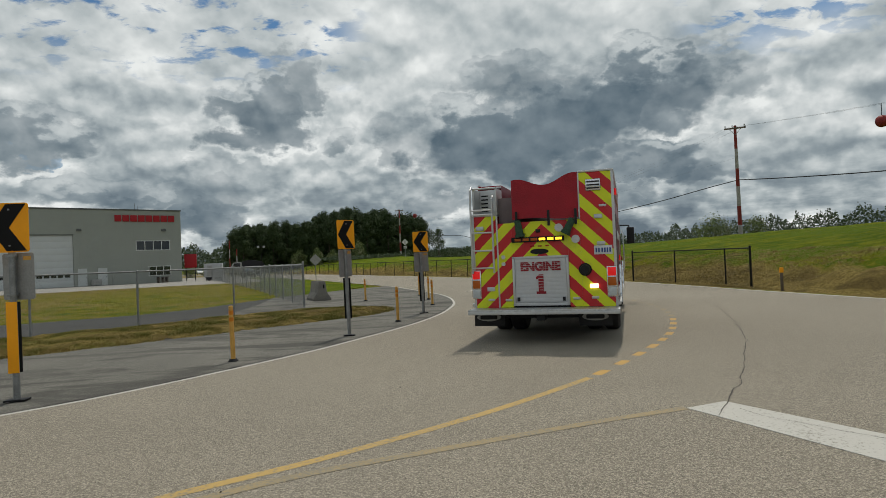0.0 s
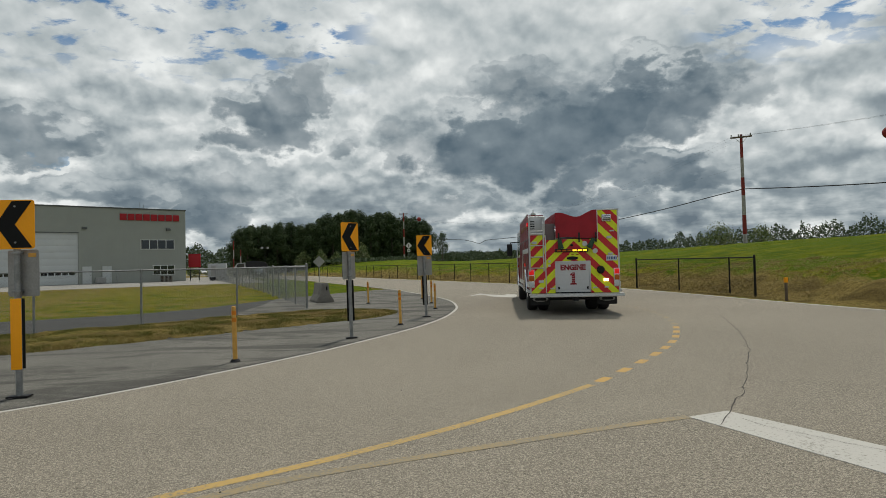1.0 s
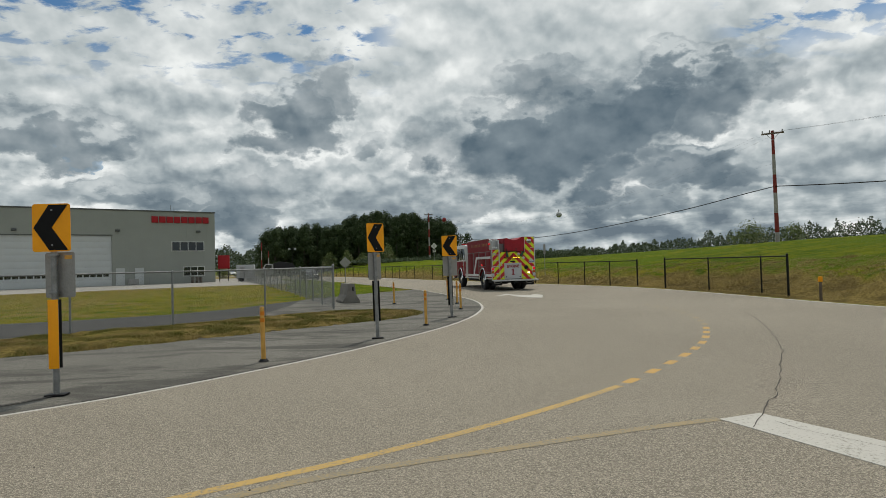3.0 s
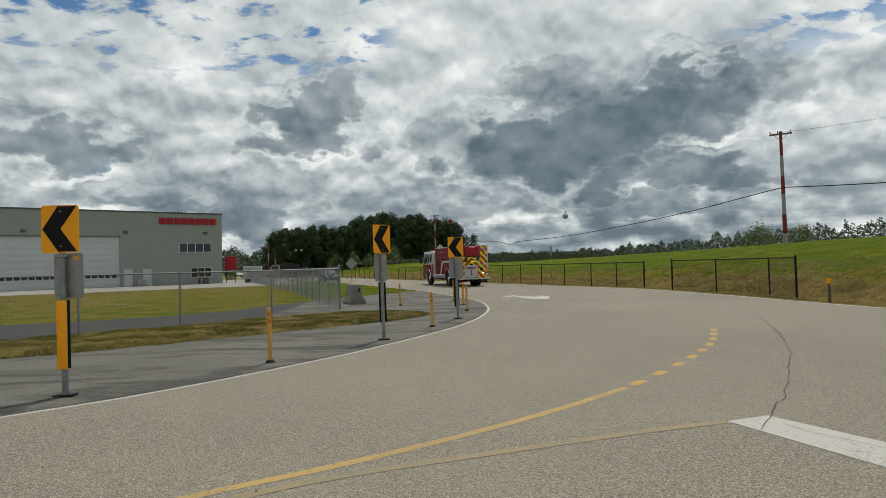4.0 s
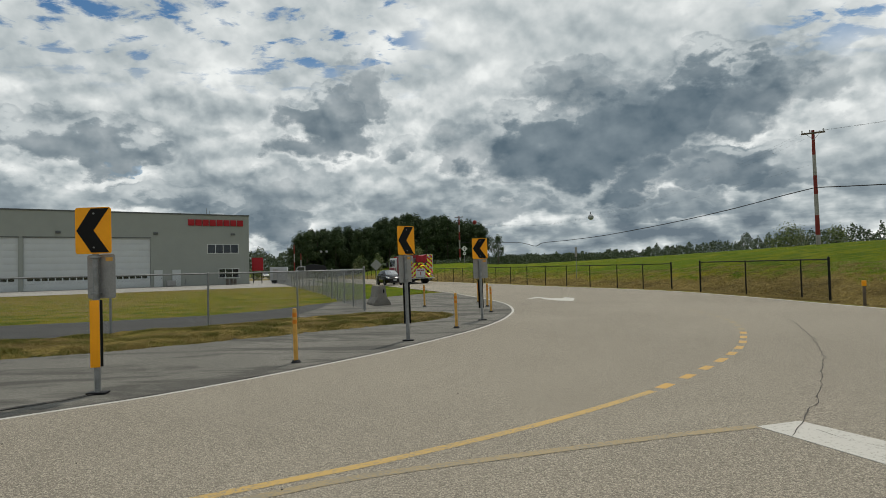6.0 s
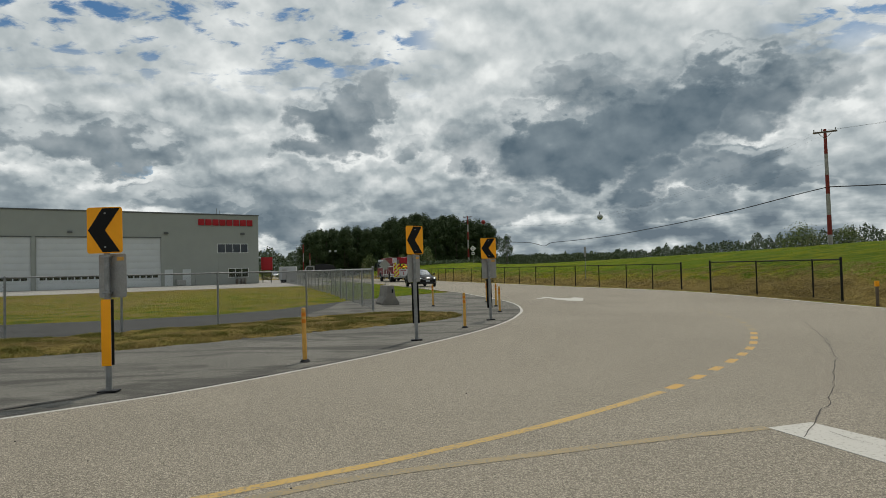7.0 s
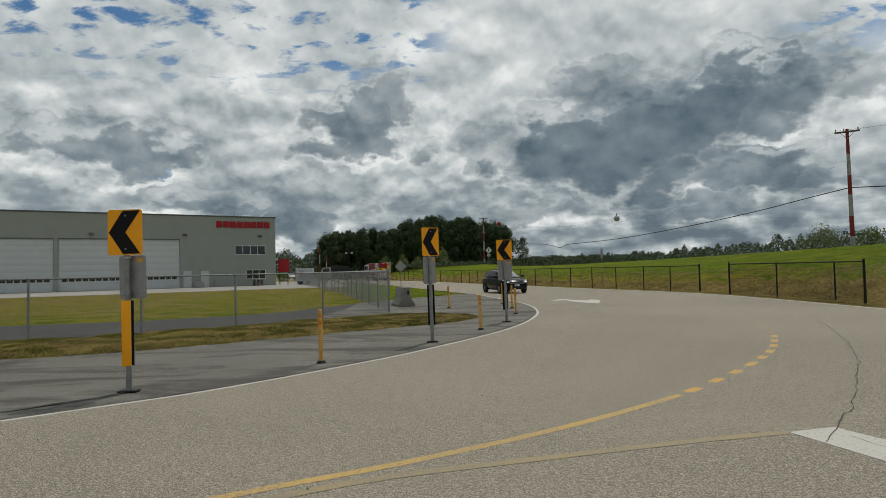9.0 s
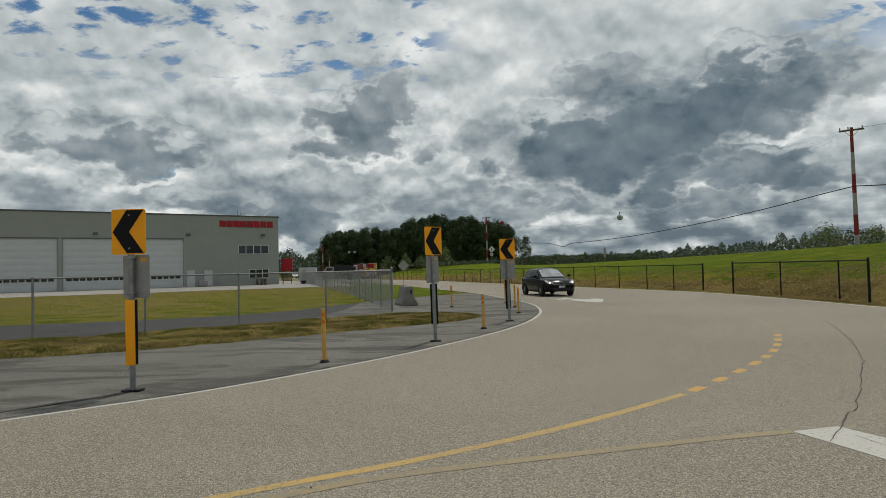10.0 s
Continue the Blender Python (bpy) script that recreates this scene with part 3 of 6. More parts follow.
def crack(points, width, name="crack", label="dark jagged crack in the asphalt"):
    line = curve_through(points, 0.12)
    jag = [p + Vector((noise.noise((p.x * 3, p.y * 3, 1)), noise.noise((p.x * 3, p.y * 3, 7)))) * 0.045 for p in line]
    bm = B()
    rows = []
    for i, q in enumerate(jag):
        d = (jag[min(i + 1, len(jag) - 1)] - jag[max(i - 1, 0)]).normalized()
        n = Vector((-d.y, d.x)) * width * (0.35 + abs(noise.noise((q.x * 5, q.y * 5, 2))) * 1.6) / 2
        rows.append((bm.verts.new((q.x + n.x, q.y + n.y, 0.007)), bm.verts.new((q.x - n.x, q.y - n.y, 0.007))))
    for (a, b), (c, d) in zip(rows, rows[1:]):
        bm.faces.new((a, b, d, c))
    tagged(part(name, bm, TAR, None, label, True), label, "crack", kind="structure")


crack([(9.9, 16.2), (9.0, 14.1), (8.3, 12.75), (7.6, 11.37), (6.66, 9.76), (5.83, 8.48), (4.78, 7.02), (4.27, 6.34), (3.63, 5.59), (3.14, 5.03)], 0.018)
crack([(7.6, 11.4), (8.3, 11.1), (8.9, 11.2)], 0.01)
crack([(4.5, 6.65), (4.95, 6.6), (5.6, 6.2)], 0.01)
crack([(3.45, 5.2), (3.6, 4.75), (4.0, 4.0)], 0.006)
crack([(10.4, 22.5), (7.5, 23.0), (5.0, 23.4), (3.8, 23.2)], 0.075)


crack([(9.6, 20.6), (7.4, 20.9), (5.2, 21.3), (3.7, 21.3)], 0.06)
SEAM = [p + Vector((-0.085, 0.06)) for p in INNER if -7 < p.x and p.y < 19.5]
crack([tuple(p) for p in SEAM[::3]], 0.055, "edge_seam", "dark broken seam where driveway and road meet")
# dark ragged ribbon from the first chevron's foot along the driveway edge
crack([(-4.05, 8.02), (-4.5, 7.45), (-5.2, 6.75), (-6.3, 5.75)], 0.09, "dark_streak", "dark streak along the edge of the driveway")


# ---------------------------------------------------------------- grass strip and tufts
def inside(x, y, poly):
    hit = False
    for (ax, ay), (bx, by) in zip(poly, poly[1:] + poly[:1]):
        if (ay > y) != (by > y) and x < (bx - ax) * (y - ay) / (by - ay) + ax:
            hit = not hit
    return hit


def turf_mound(name, poly, high, dryness, label):
    xs, ys = [p[0] for p in poly], [p[1] for p in poly]
    bm = B()
    step = 0.35
    cells = {}
    loop = poly + poly[:1]

    def vert(i, j):
        if (i, j) not in cells:
            x, y = i * step, j * step
            d = abs(near_line(x, y, loop))
            ins = inside(x, y, poly)
            lump = abs(noise.noise((x * 1.3, y * 1.3, 0))) * 0.8 + 0.4
            z = min(1.0, d / 0.7) * high * lump if ins else -0.03
            cells[i, j] = bm.verts.new((x, y, z))
        return cells[i, j]
    for i in range(int(min(xs) / step) - 1, int(max(xs) / step) + 2):
        for j in range(int(min(ys) / step) - 1, int(max(ys) / step) + 2):
            if inside((i + 0.5) * step, (j + 0.5) * step, poly):
                bm.faces.new((vert(i, j), vert(i + 1, j), vert(i + 1, j + 1), vert(i, j + 1)))
    ob = part(name, bm, TURF, None, label)
    a = ob.data.attributes.new("dry", "FLOAT", "POINT")
    a.data.foreach_set("value", [dryness] * len(ob.data.vertices))
    return tagged(ob, label, "grass", kind="structure")


STRIP = [(p.x, p.y) for p in STRIP_NEAR] + [(p.x, p.y) for p in STRIP_FAR]
ISLAND = [(-2.2, 32.0), (-0.3, 36.0), (0.75, 38.6), (0.55, 40.8), (-1.6, 50.0), (-4.3, 59.5), (-9.2, 77.0), (-14.5, 90), (-15.5, 89), (-10.5, 70.0), (-8.2, 50.0), (-5.6, 40.0), (-3.9, 31.0)]
turf_mound("grass_strip", STRIP, 0.13, 0.80, "shaggy half-dry grass strip between driveway and fence")
turf_mound("grass_island", ISLAND, 0.05, 0.12, "trimmed green grass island behind the barrier")
STRIP_LOOP = STRIP + STRIP[:1]


def tufts(name, count, place, blade, mat, label, seed):
    """Loose grass in three-blade tufts, scattered over a region."""
    r = random.Random(seed)
    verts, faces = [], []
    made = 0
    while made < count:
        got = place(r)
        if got is None:
            continue
        x, y, z, k = got
        made += 1
        for _ in range(3):
            a, h = r.uniform(0, 6.283), blade * k * r.uniform(0.5, 1.25)
            w, lean = blade * (0.12 * k + 0.05), h * r.uniform(0.5, 2.2)
            ox, oy = x + r.uniform(-0.05, 0.05), y + r.uniform(-0.05, 0.05)
            n = len(verts)
            b = a + r.uniform(-1.5, 1.5)
            verts += [(ox - math.cos(a) * w, oy - math.sin(a) * w, z - 0.02), (ox + math.cos(a) * w, oy + math.sin(a) * w, z - 0.02),
                      (ox + math.cos(b) * lean, oy + math.sin(b) * lean, z + h)]
            faces.append((n, n + 1, n + 2))
    return tagged(raw(name, verts, faces, mat), label, "grass", kind="stuff")


def on_strip(r):
    x, y = r.uniform(-14.5, 1.2), r.uniform(9, 21)
    if not inside(x, y, STRIP):
        return None
    d = min(1.0, abs(near_line(x, y, STRIP_LOOP)) / 0.7)
    clump = 0.35 + noise.noise((x * 1.1, y * 1.1, 5)) + 0.5 * noise.noise((x * 3.1, y * 3.1, 8))
    return (x, y, 0.07 * d, 0.45 + max(0, clump) * 0.8) if clump > r.uniform(-0.1, 0.7) else None


def on_bank(r):
    i = r.randrange(2, 9)
    (ax, ay), (bx, by) = TOE[i], TOE[i + 1]
    t, s = r.random(), r.uniform(0.1, 1.0) ** 1.8 * 6
    d = Vector((bx - ax, by - ay)).normalized()
    x, y = ax + (bx - ax) * t + d.y * s, ay + (by - ay) * t - d.x * s
    return x, y, ground_height(x, y), 0.6 + max(0, noise.noise((x * 0.8, y * 0.8, 9))) * 1.2


def on_lawn(r):
    x, y = r.uniform(-38, -6), r.uniform(20, 62)
    if near_line(x, y, [(-60, 11), (-30, 16.6), (-14.6, 19.7), (-7.6, 22.3), (-4, 29.3), (-9, 60)]) > -0.1 or (Vector((x, y, 0)) - CORNER).dot(FN) > 0 and (Vector((x, y, 0)) - fac(0, 21)).dot(FN) < 0:
        return None
    return x, y, -0.03, 0.7


tufts("strip_grass", 30000, on_strip, 0.055, BLADES, "ragged yellow-green grass blades on the strip", 3)
tufts("bank_grass", 26000, on_bank, 0.085, STRAW_BLADES, "dry brown grass tufts at the foot of the bank", 4)
tufts("lawn_grass", 14000, on_lawn, 0.07, GREEN_BLADES, "short yellow-green lawn grass", 5)


# ---------------------------------------------------------------- chevron signs
def chevron_sign(at, yaw, rear_turn, lean, paddle_turn, dark, tall, label):
    s = thing("chevron_sign", pose(at[0], at[1], 0, 0, lean, 0), label, "road sign", "chevron signs on the bend")
    bm = B()
    box(bm, -0.12, 0.12, -0.075, 0.075, 0.0, 0.022, 0.006)
    part("base_plate", bm, BLACK_STEEL, s)
    bm = B()
    rod(bm, (0, 0, 0.02), (0, 0, 1.98), 0.038, 0.038, 12)
    part("post", bm, GALV, s, "galvanised steel tube post")
    q = pose(0, 0, 0, 0, 0, yaw)
    bm = B()
    box(bm, -0.225, 0.225, -0.052, -0.044, 1.80, 2.40)
    bmesh.ops.bevel(bm, geom=[e for e in bm.edges if abs(e.verts[0].co.y - e.verts[1].co.y) > 0.005], offset=0.035, segments=4, profile=0.5, affect="EDGES")
    board = part("board", bm, AMBER, s, "amber sign board with rounded corners")
    board.matrix_basis = q
    bm = B()
    prism(bm, [(-0.025, 2.385), (-0.208, 2.10), (-0.025, 1.815), (0.197, 1.815), (0.005, 2.10), (0.197, 2.385)], "y", -0.058, -0.053)
    part("chevron", bm, INK, board, "black arrow-head pointing into the bend")
    for z in (1.88, 2.32):
        bm = B()
        rod(bm, (0.01, -0.066, z), (0.01, -0.056, z), 0.012, 0.012, 8)
        part("bolt", bm, GALV, board)
    bm = B()
    box(bm, -0.225, 0.225, 0.044, 0.052, 1.22, 1.79)
    bmesh.ops.bevel(bm, geom=[e for e in bm.edges if abs(e.verts[0].co.y - e.verts[1].co.y) > 0.005], offset=0.03, segments=3, profile=0.5, affect="EDGES")
    rear = part("rear_board", bm, SIGN_BACK, s, "bare aluminium back of a second sign")
    rear.matrix_basis = pose(0.03, 0, 0, 0, 0, yaw + rear_turn)
    bm = B()
    box(bm, 0.08, 0.19, 0.038, 0.043, 1.70, 1.75)
    part("sticker", bm, POST_YELLOW, rear, "small yellow maker's sticker")
    for z in (1.27, 1.74):
        bm = B()
        box(bm, -0.05, 0.05, -0.046, 0.046, z, z + 0.03, 0.006)
        part("clamp", bm, GALV, s)
    if dark:
        strips = ((0.020, 0.075, 0.046, 0.054), (-0.075, -0.020, 0.046, 0.054))
    else:
        strips = ((0.058, 0.092, -0.050, -0.042),)
        bm = B()
        box(bm, -0.065, 0.055, -0.052, -0.046, 0.34, 1.20, 0.002)
        p = part("paddle", bm, AMBER, s, "tall amber hazard panel")
        p.matrix_basis = pose(0, 0, 0, 0, 0, paddle_turn)
    for x0, x1, y0, y1 in strips:
        bm = B()
        box(bm, x0, x1, y0, y1, 0.35, 1.20, 0.003)
        p = part("paddle", bm, INK, s, "black-faced hazard panel")
        p.matrix_basis = pose(0, 0, 0, 0, 0, paddle_turn - (10 if dark else 0))
    s.scale = (1, 1, tall)
    return s


chevron_sign((-4.11, 7.97), 0, -19, -0.6, 4, False, 0.995, "amber chevron sign with bright amber hazard panel on a steel post")
chevron_sign((-0.2, 12.7), 40, 16, -0.9, 10, True, 1.0, "amber chevron sign with dark-backed hazard panels on a leaning post")
chevron_sign((1.84, 17.1), 12, 8, -1.0, 20, True, 0.967, "amber chevron sign near the nose of the bend")


# ---------------------------------------------------------------- flexible marker posts
def marker_post(at, high, lean, turn):
    s = thing("marker_post", pose(at[0], at[1], 0, 0, lean, turn), "yellow plastic marker post with an orange band on the driveway edge", "marker post", "marker posts along the bend")
    bm = B()
    rod(bm, (0, 0, 0), (0, 0, 0.04), 0.085, 0.055, 14)
    part("base", bm, RUBBER, s, "black rubber foot")
    bm = B()
    rod(bm, (0, 0, 0.035), (0, 0, high), 0.037, 0.034, 14)
    rod(bm, (0, 0, high), (0, 0, high + 0.012), 0.031, 0.018, 14)
    part("tube", bm, POST_YELLOW, s)
    for z in (high - 0.24, high - 0.13):
        bm = B()
        rod(bm, (0, 0, z), (0, 0, z + 0.065), 0.0375, 0.037, 14)
        part("band", bm, POST_ORANGE, s, "orange reflective band")


for at, high, lean, turn in (((-2.02, 10.12), 0.88, -0.9, 0), ((0.97, 15.07), 0.86, -0.8, 30), ((0.30, 23.95), 0.85, -1.2, 10),
                             ((2.62, 25.8), 0.86, -1.4, 60), ((2.68, 22.95), 0.86, -1.0, 90), ((2.46, 20.02), 0.84, -0.6, 20)):
    marker_post(at, high, lean, turn)


# ---------------------------------------------------------------- chain-link fences
def wire_mesh(bm_verts, faces, a, b, z0, z1, pitch, r):
    """Slanting wires of a chain-link panel between two posts."""
    d = (b - a)
    n = d.length
    d = d.normalized()
    side = Vector((-d.y, d.x, 0)) * r
    h = z1 - z0
    k = -h
    while k < n:
        for rising in (1, 0):
            lo, hi = max(0.0, k), min(n, k + h)
            if hi - lo > 0.03:
                za, zb = (z0 + lo - k, z0 + hi - k) if rising else (z1 - lo + k, z1 - hi + k)
                p, q = a + d * lo, a + d * hi
                i = len(bm_verts)
                for v, z in ((p, za), (q, zb)):
                    off = Vector((0, 0, r))
                    bm_verts += [tuple(Vector((v.x, v.y, z)) + side - off * 0.5), tuple(Vector((v.x, v.y, z)) - side - off * 0.5), tuple(Vector((v.x, v.y, z)) + off)]
                faces += [(i, i + 1, i + 4, i + 3), (i + 1, i + 2, i + 5, i + 4), (i + 2, i, i + 3, i + 5)]
        k += pitch


def chain_fence(name, posts, high, mat, label, pitch, r, post_r, rail_r, heavy=()):
    f = thing(name, pose(posts[0][0], posts[0][1], 0), label, "fence")
    o = Vector((posts[0][0], posts[0][1], 0))
    pts = [Vector((x, y, 0)) - o for x, y in posts]
    zs = [max(0.0, ground_height(x, y)) for x, y in posts]
    for i, p in enumerate(pts):
        bm = B()
        rr = post_r * (1.45 if i in heavy else 1.0)
        rod(bm, (p.x, p.y, zs[i] - 0.05), (p.x, p.y, zs[i] + high + (0.05 if i in heavy else 0.0)), rr, rr, 10)
        rod(bm, (p.x, p.y, zs[i] + high + (0.05 if i in heavy else 0.0)), (p.x, p.y, zs[i] + high + 0.03 + (0.05 if i in heavy else 0.0)), rr * 1.15, rr * 0.4, 10)
        part("post", bm, mat, f)
    verts, faces = [], []
    for i in range(len(pts) - 1):
        a, b = pts[i], pts[i + 1]
        bm = B()
        rod(bm, (a.x, a.y, zs[i] + high - 0.02), (b.x, b.y, zs[i + 1] + high - 0.02), rail_r, rail_r, 8)
        part("rail", bm, mat, f)
        wire_mesh(verts, faces, a, b, (zs[i] + zs[i + 1]) / 2 + 0.04, (zs[i] + zs[i + 1]) / 2 + high - 0.03, pitch, r)
    raw("wire_mesh", verts, faces, mat, f, "chain-link wire mesh", "stuff")
    return f


def along(line, gap, first=()):
    """Places along a plan line at an even gap, after some first gaps of their own."""
    out, run = [line[0]], 0.0
    gaps = list(first)
    if gaps:
        marks, total = [0.0], sum(math.dist(a, b) for a, b in zip(line, line[1:]))
        while marks[-1] + gap < total:
            marks.append(marks[-1] + (gaps.pop(0) if gaps else gap))
        ends = np.cumsum([0.0] + [math.dist(a, b) for a, b in zip(line, line[1:])])
        return [(float(np.interp(m, ends, [p[0] for p in line])), float(np.interp(m, ends, [p[1] for p in line]))) for m in marks]
    for a, b in zip(line, line[1:]):
        a, b = Vector(a), Vector(b)
        n = (b - a).length
        t = gap - run
        while t <= n:
            out.append(tuple(a + (b - a) * (t / n)))
            t += gap
        run = n - (t - gap)
    return out


FENCE_A = [(-24.3, 9.0), (-21.6, 10.1), (-18.8, 11.3), (-15.9, 12.6), (-13.1, 13.9), (-10.31, 15.13), (-8.17, 16.5), (-6.09, 17.92), (-3.95, 20.2), (-1.93, 22.33)]
chain_fence("wire_fence", FENCE_A, 1.52, GALV, "galvanised chain-link fence along the grass strip", 0.085, 0.0017, 0.029, 0.021, (9,))
FENCE_B = along([(-1.93, 22.33), (-3.26, 27.47), (-6.0, 38.62), (-8.84, 48.7), (-14.5, 68.0), (-22, 92)], 2.7)
chain_fence("wire_fence", FENCE_B, 1.55, GALV, "galvanised chain-link fence running back from the gate corner", 0.10, 0.0024, 0.03, 0.022, (0, 4))
FENCE_C = along([(14.18, 33.0), (13.0, 36.1), (10.4, 44.0), (7.0, 55.2), (3.4, 66.5), (-1.1, 78.6), (-7.2, 95.7), (-16.5, 118)], 2.3, (2.26, 2.39, 2.93, 2.89, 3.01, 3.05, 3.05, 3.05, 2.6, 2.7, 2.7, 2.7, 2.5))
chain_fence("black_fence", FENCE_C, 1.45, BLACK_STEEL, "black coated chain-link fence at the foot of the embankment", 0.13, 0.0022, 0.03, 0.024, (0,))
GATE = [(14.52, 30.3), (14.775, 26.48), (14.84, 22.67), (14.61, 20.75)]
chain_fence("black_fence", GATE, 1.5, BLACK_STEEL, "short black chain-link fence panel with thick end posts", 0.075, 0.002, 0.03, 0.026, (0, 3))


s = thing("sign_pole", pose(12.2, 45.5, ground_height(12.2, 45.5)), "thin grey pole with a narrow plate behind the black fence", "pole")
bm = B()
rod(bm, (0, 0, -0.1), (0, 0, 1.75), 0.022, 0.02, 8)
part("pole", bm, GALV, s)
bm = B()
box(bm, -0.085, 0.085, -0.02, 0.02, 1.65, 2.4, 0.01)
part("plate", bm, SIGN_BACK, s)


# small stake with an amber cap
s = thing("marker_stake", pose(14.3, 18.7, 0), "weathered grey stake with an amber cap at the verge", "marker post")
bm = B()
box(bm, -0.035, 0.035, -0.035, 0.035, -0.05, 0.62, 0.008)
part("stake", bm, WOOD_POLE, s)
bm = B()
box(bm, -0.055, 0.055, -0.045, 0.045, 0.60, 0.78, 0.015)
part("cap", bm, AMBER, s, "amber reflector cap")

# concrete barrier
b = thing("concrete_barrier", pose(-1.45, 25.5, 0, 0, 0, 16), "grey weathered concrete road barrier blocking the gate", "barrier")
bm = B()
prism(bm, [(-0.36, 0), (0.36, 0), (0.36, 0.09), (0.20, 0.33), (0.13, 0.80), (-0.13, 0.80), (-0.20, 0.33), (-0.36, 0.09)], "y", 0, 1.5, 0.015)
part("body", bm, CONCRETE, b)
bm = B()
box(bm, 0.03, 0.09, -0.012, 0.01, 0.50, 0.66, 0.004)
part("lifting_slot", bm, BLACK_STEEL, b, "dark iron lifting slot")

# loose stones on the asphalt
r = random.Random(8)
bm = B()
for _ in range(22):
    x, y = r.uniform(-4, 9), r.uniform(4.0, 16)
    m = pose(x, y, 0.003, r.uniform(0, 360), r.uniform(0, 360), 0)
    bmesh.ops.create_icosphere(bm, subdivisions=1, radius=r.uniform(0.004, 0.010), matrix=m)
tagged(part("loose_stones", bm, TAR, None, "small dark stones scattered on the asphalt"), "small dark stones scattered on the asphalt", "stones", kind="stuff")


# ---------------------------------------------------------------- hangar
def hangar():
    h = thing("hangar", Matrix.Translation(CORNER) @ pose(0, 0, 0, 0, 0, 32 + 180), "grey-green metal-clad hangar with tall white doors", "building")
    # own space: x runs from the corner along the front, y goes into the building
    def P(name, bm, mat, parent=h, label="", flat=False):
        return part(name, bm, mat, parent, label, flat)
    W, D, Z = 62.0, 26.0, 9.15
    doors = [(12.2, 25.2), (25.65, 38.7), (39.15, 52.2)]
    z1 = 6.08
    walls = [(0, 12.2, -0.25, 0, 0), (0, 0.25, -D, -0.25, 0), (W - 0.25, W, -D, -0.25, 0), (0.25, W - 0.25, -D, -D + 0.25, 0)]
    for (a, b), (c, _) in zip(doors, doors[1:] + [(W, 0)]):
        walls += [(b, c, -0.25, 0, 0), (a, b, -0.25, 0, z1)]
    for x0, x1, y0, y1, zl in walls:
        bm = B()
        box(bm, x0, x1, y0, y1, zl, Z)
        P("wall", bm, CLADDING, h, "vertical ribbed metal cladding")
    bm = B()
    for k in range(int(12.0 / 0.42)):
        x = 0.2 + k * 0.42
        box(bm, x, x + 0.035, 0.0, 0.010, 0.0, Z - 0.02)
    for k in range(int((W - 12.6) / 0.42)):
        x = 12.4 + k * 0.42
        box(bm, x, x + 0.035, 0.0, 0.010, z1 + 0.12, Z - 0.02)
    P("ribs", bm, CLADDING, h, "", True)
    bm = B()
    box(bm, -0.08, W + 0.08, -D - 0.05, 0.09, Z, Z + 0.16, 0.02)
    P("roof", bm, ROOF_EDGE, h, "dark flashing along the flat roof edge")
    for a, b in doors:
        d = new("hangar_door")
        d.parent = h
        bm = B()
        for k in range(8):
            zlo, zhi = k * z1 / 8, (k + 1) * z1 / 8
            if k == 1:
                continue
            box(bm, a + 0.02, b - 0.02, -0.20, -0.12, zlo + 0.003, zhi - 0.003, 0.003)
        zlo, zhi = z1 / 8, 2 * z1 / 8
        box(bm, a + 0.02, b - 0.02, -0.20, -0.12, zlo + 0.01, 1.12)
        n = 18
        for k in range(n + 1):
            x = a + 0.3 + k * (b - a - 0.6) / n
            box(bm, x - 0.06, x + 0.06, -0.20, -0.12, 1.12, zhi - 0.005)
        box(bm, a + 0.02, a + 0.3, -0.20, -0.12, 1.12, zhi - 0.005)
        box(bm, b - 0.3, b - 0.02, -0.20, -0.12, 1.12, zhi - 0.005)
        part("leaf", bm, DOOR_WHITE, d, "white sectional door leaf")
        for k in range(n):
            x = a + 0.3 + k * (b - a - 0.6) / n
            w = (b - a - 0.6) / n
            bm = B()
            box(bm, x + 0.061, x + w - 0.061, -0.19, -0.16, 1.122, 1.508)
            part("pane", bm, GLASS_DARK, d)
        bm = B()
        box(bm, a - 0.06, b + 0.06, 0.0, 0.05, z1, z1 + 0.1)
        part("lintel", bm, ROOF_EDGE, d)
    def window(x0, x1, zlo, zhi, n):
        w = new("window")
        w.parent = h
        bm = B()
        f = 0.07
        box(bm, x0 - f, x1 + f, 0.0, 0.06, zhi, zhi + f)
        box(bm, x0 - f, x1 + f, 0.0, 0.08, zlo - f, zlo)
        for k in range(n + 1):
            x = x0 + k * (x1 - x0) / n
            box(bm, x - f / 2, x + f / 2, 0.0, 0.055, zlo, zhi)
        part("frame", bm, TRIM_WHITE, w, "white window frame")
        for k in range(n):
            bm = B()
            box(bm, x0 + k * (x1 - x0) / n + f / 2, x0 + (k + 1) * (x1 - x0) / n - f / 2, 0.0, 0.036, zlo, zhi)
            part("pane", bm, GLASS_DARK, w)
    window(1.45, 5.4, 4.2, 5.3, 4)
    window(1.42, 4.0, 0.95, 2.05, 3)
    for x0, x1 in ((10.84, 11.8), (8.7, 9.7)):
        d = new("door")
        d.parent = h
        bm = B()
        box(bm, x0, x1, 0.0, 0.035, 0.0, 2.1)
        part("leaf", bm, DOOR_WHITE, d, "grey-white steel door")
        bm = B()
        box(bm, x0 - 0.08, x0, 0.0, 0.06, 0, 2.18)
        box(bm, x1, x1 + 0.08, 0.0, 0.06, 0, 2.18)
        box(bm, x0, x1, 0.0, 0.06, 2.1, 2.18)
        part("frame", bm, CLADDING, d)
        bm = B()
        box(bm, x0 + 0.1, x0 + 0.16, 0.035, 0.09, 1.0, 1.06, 0.01)
        part("handle", bm, BLACK_STEEL, d)
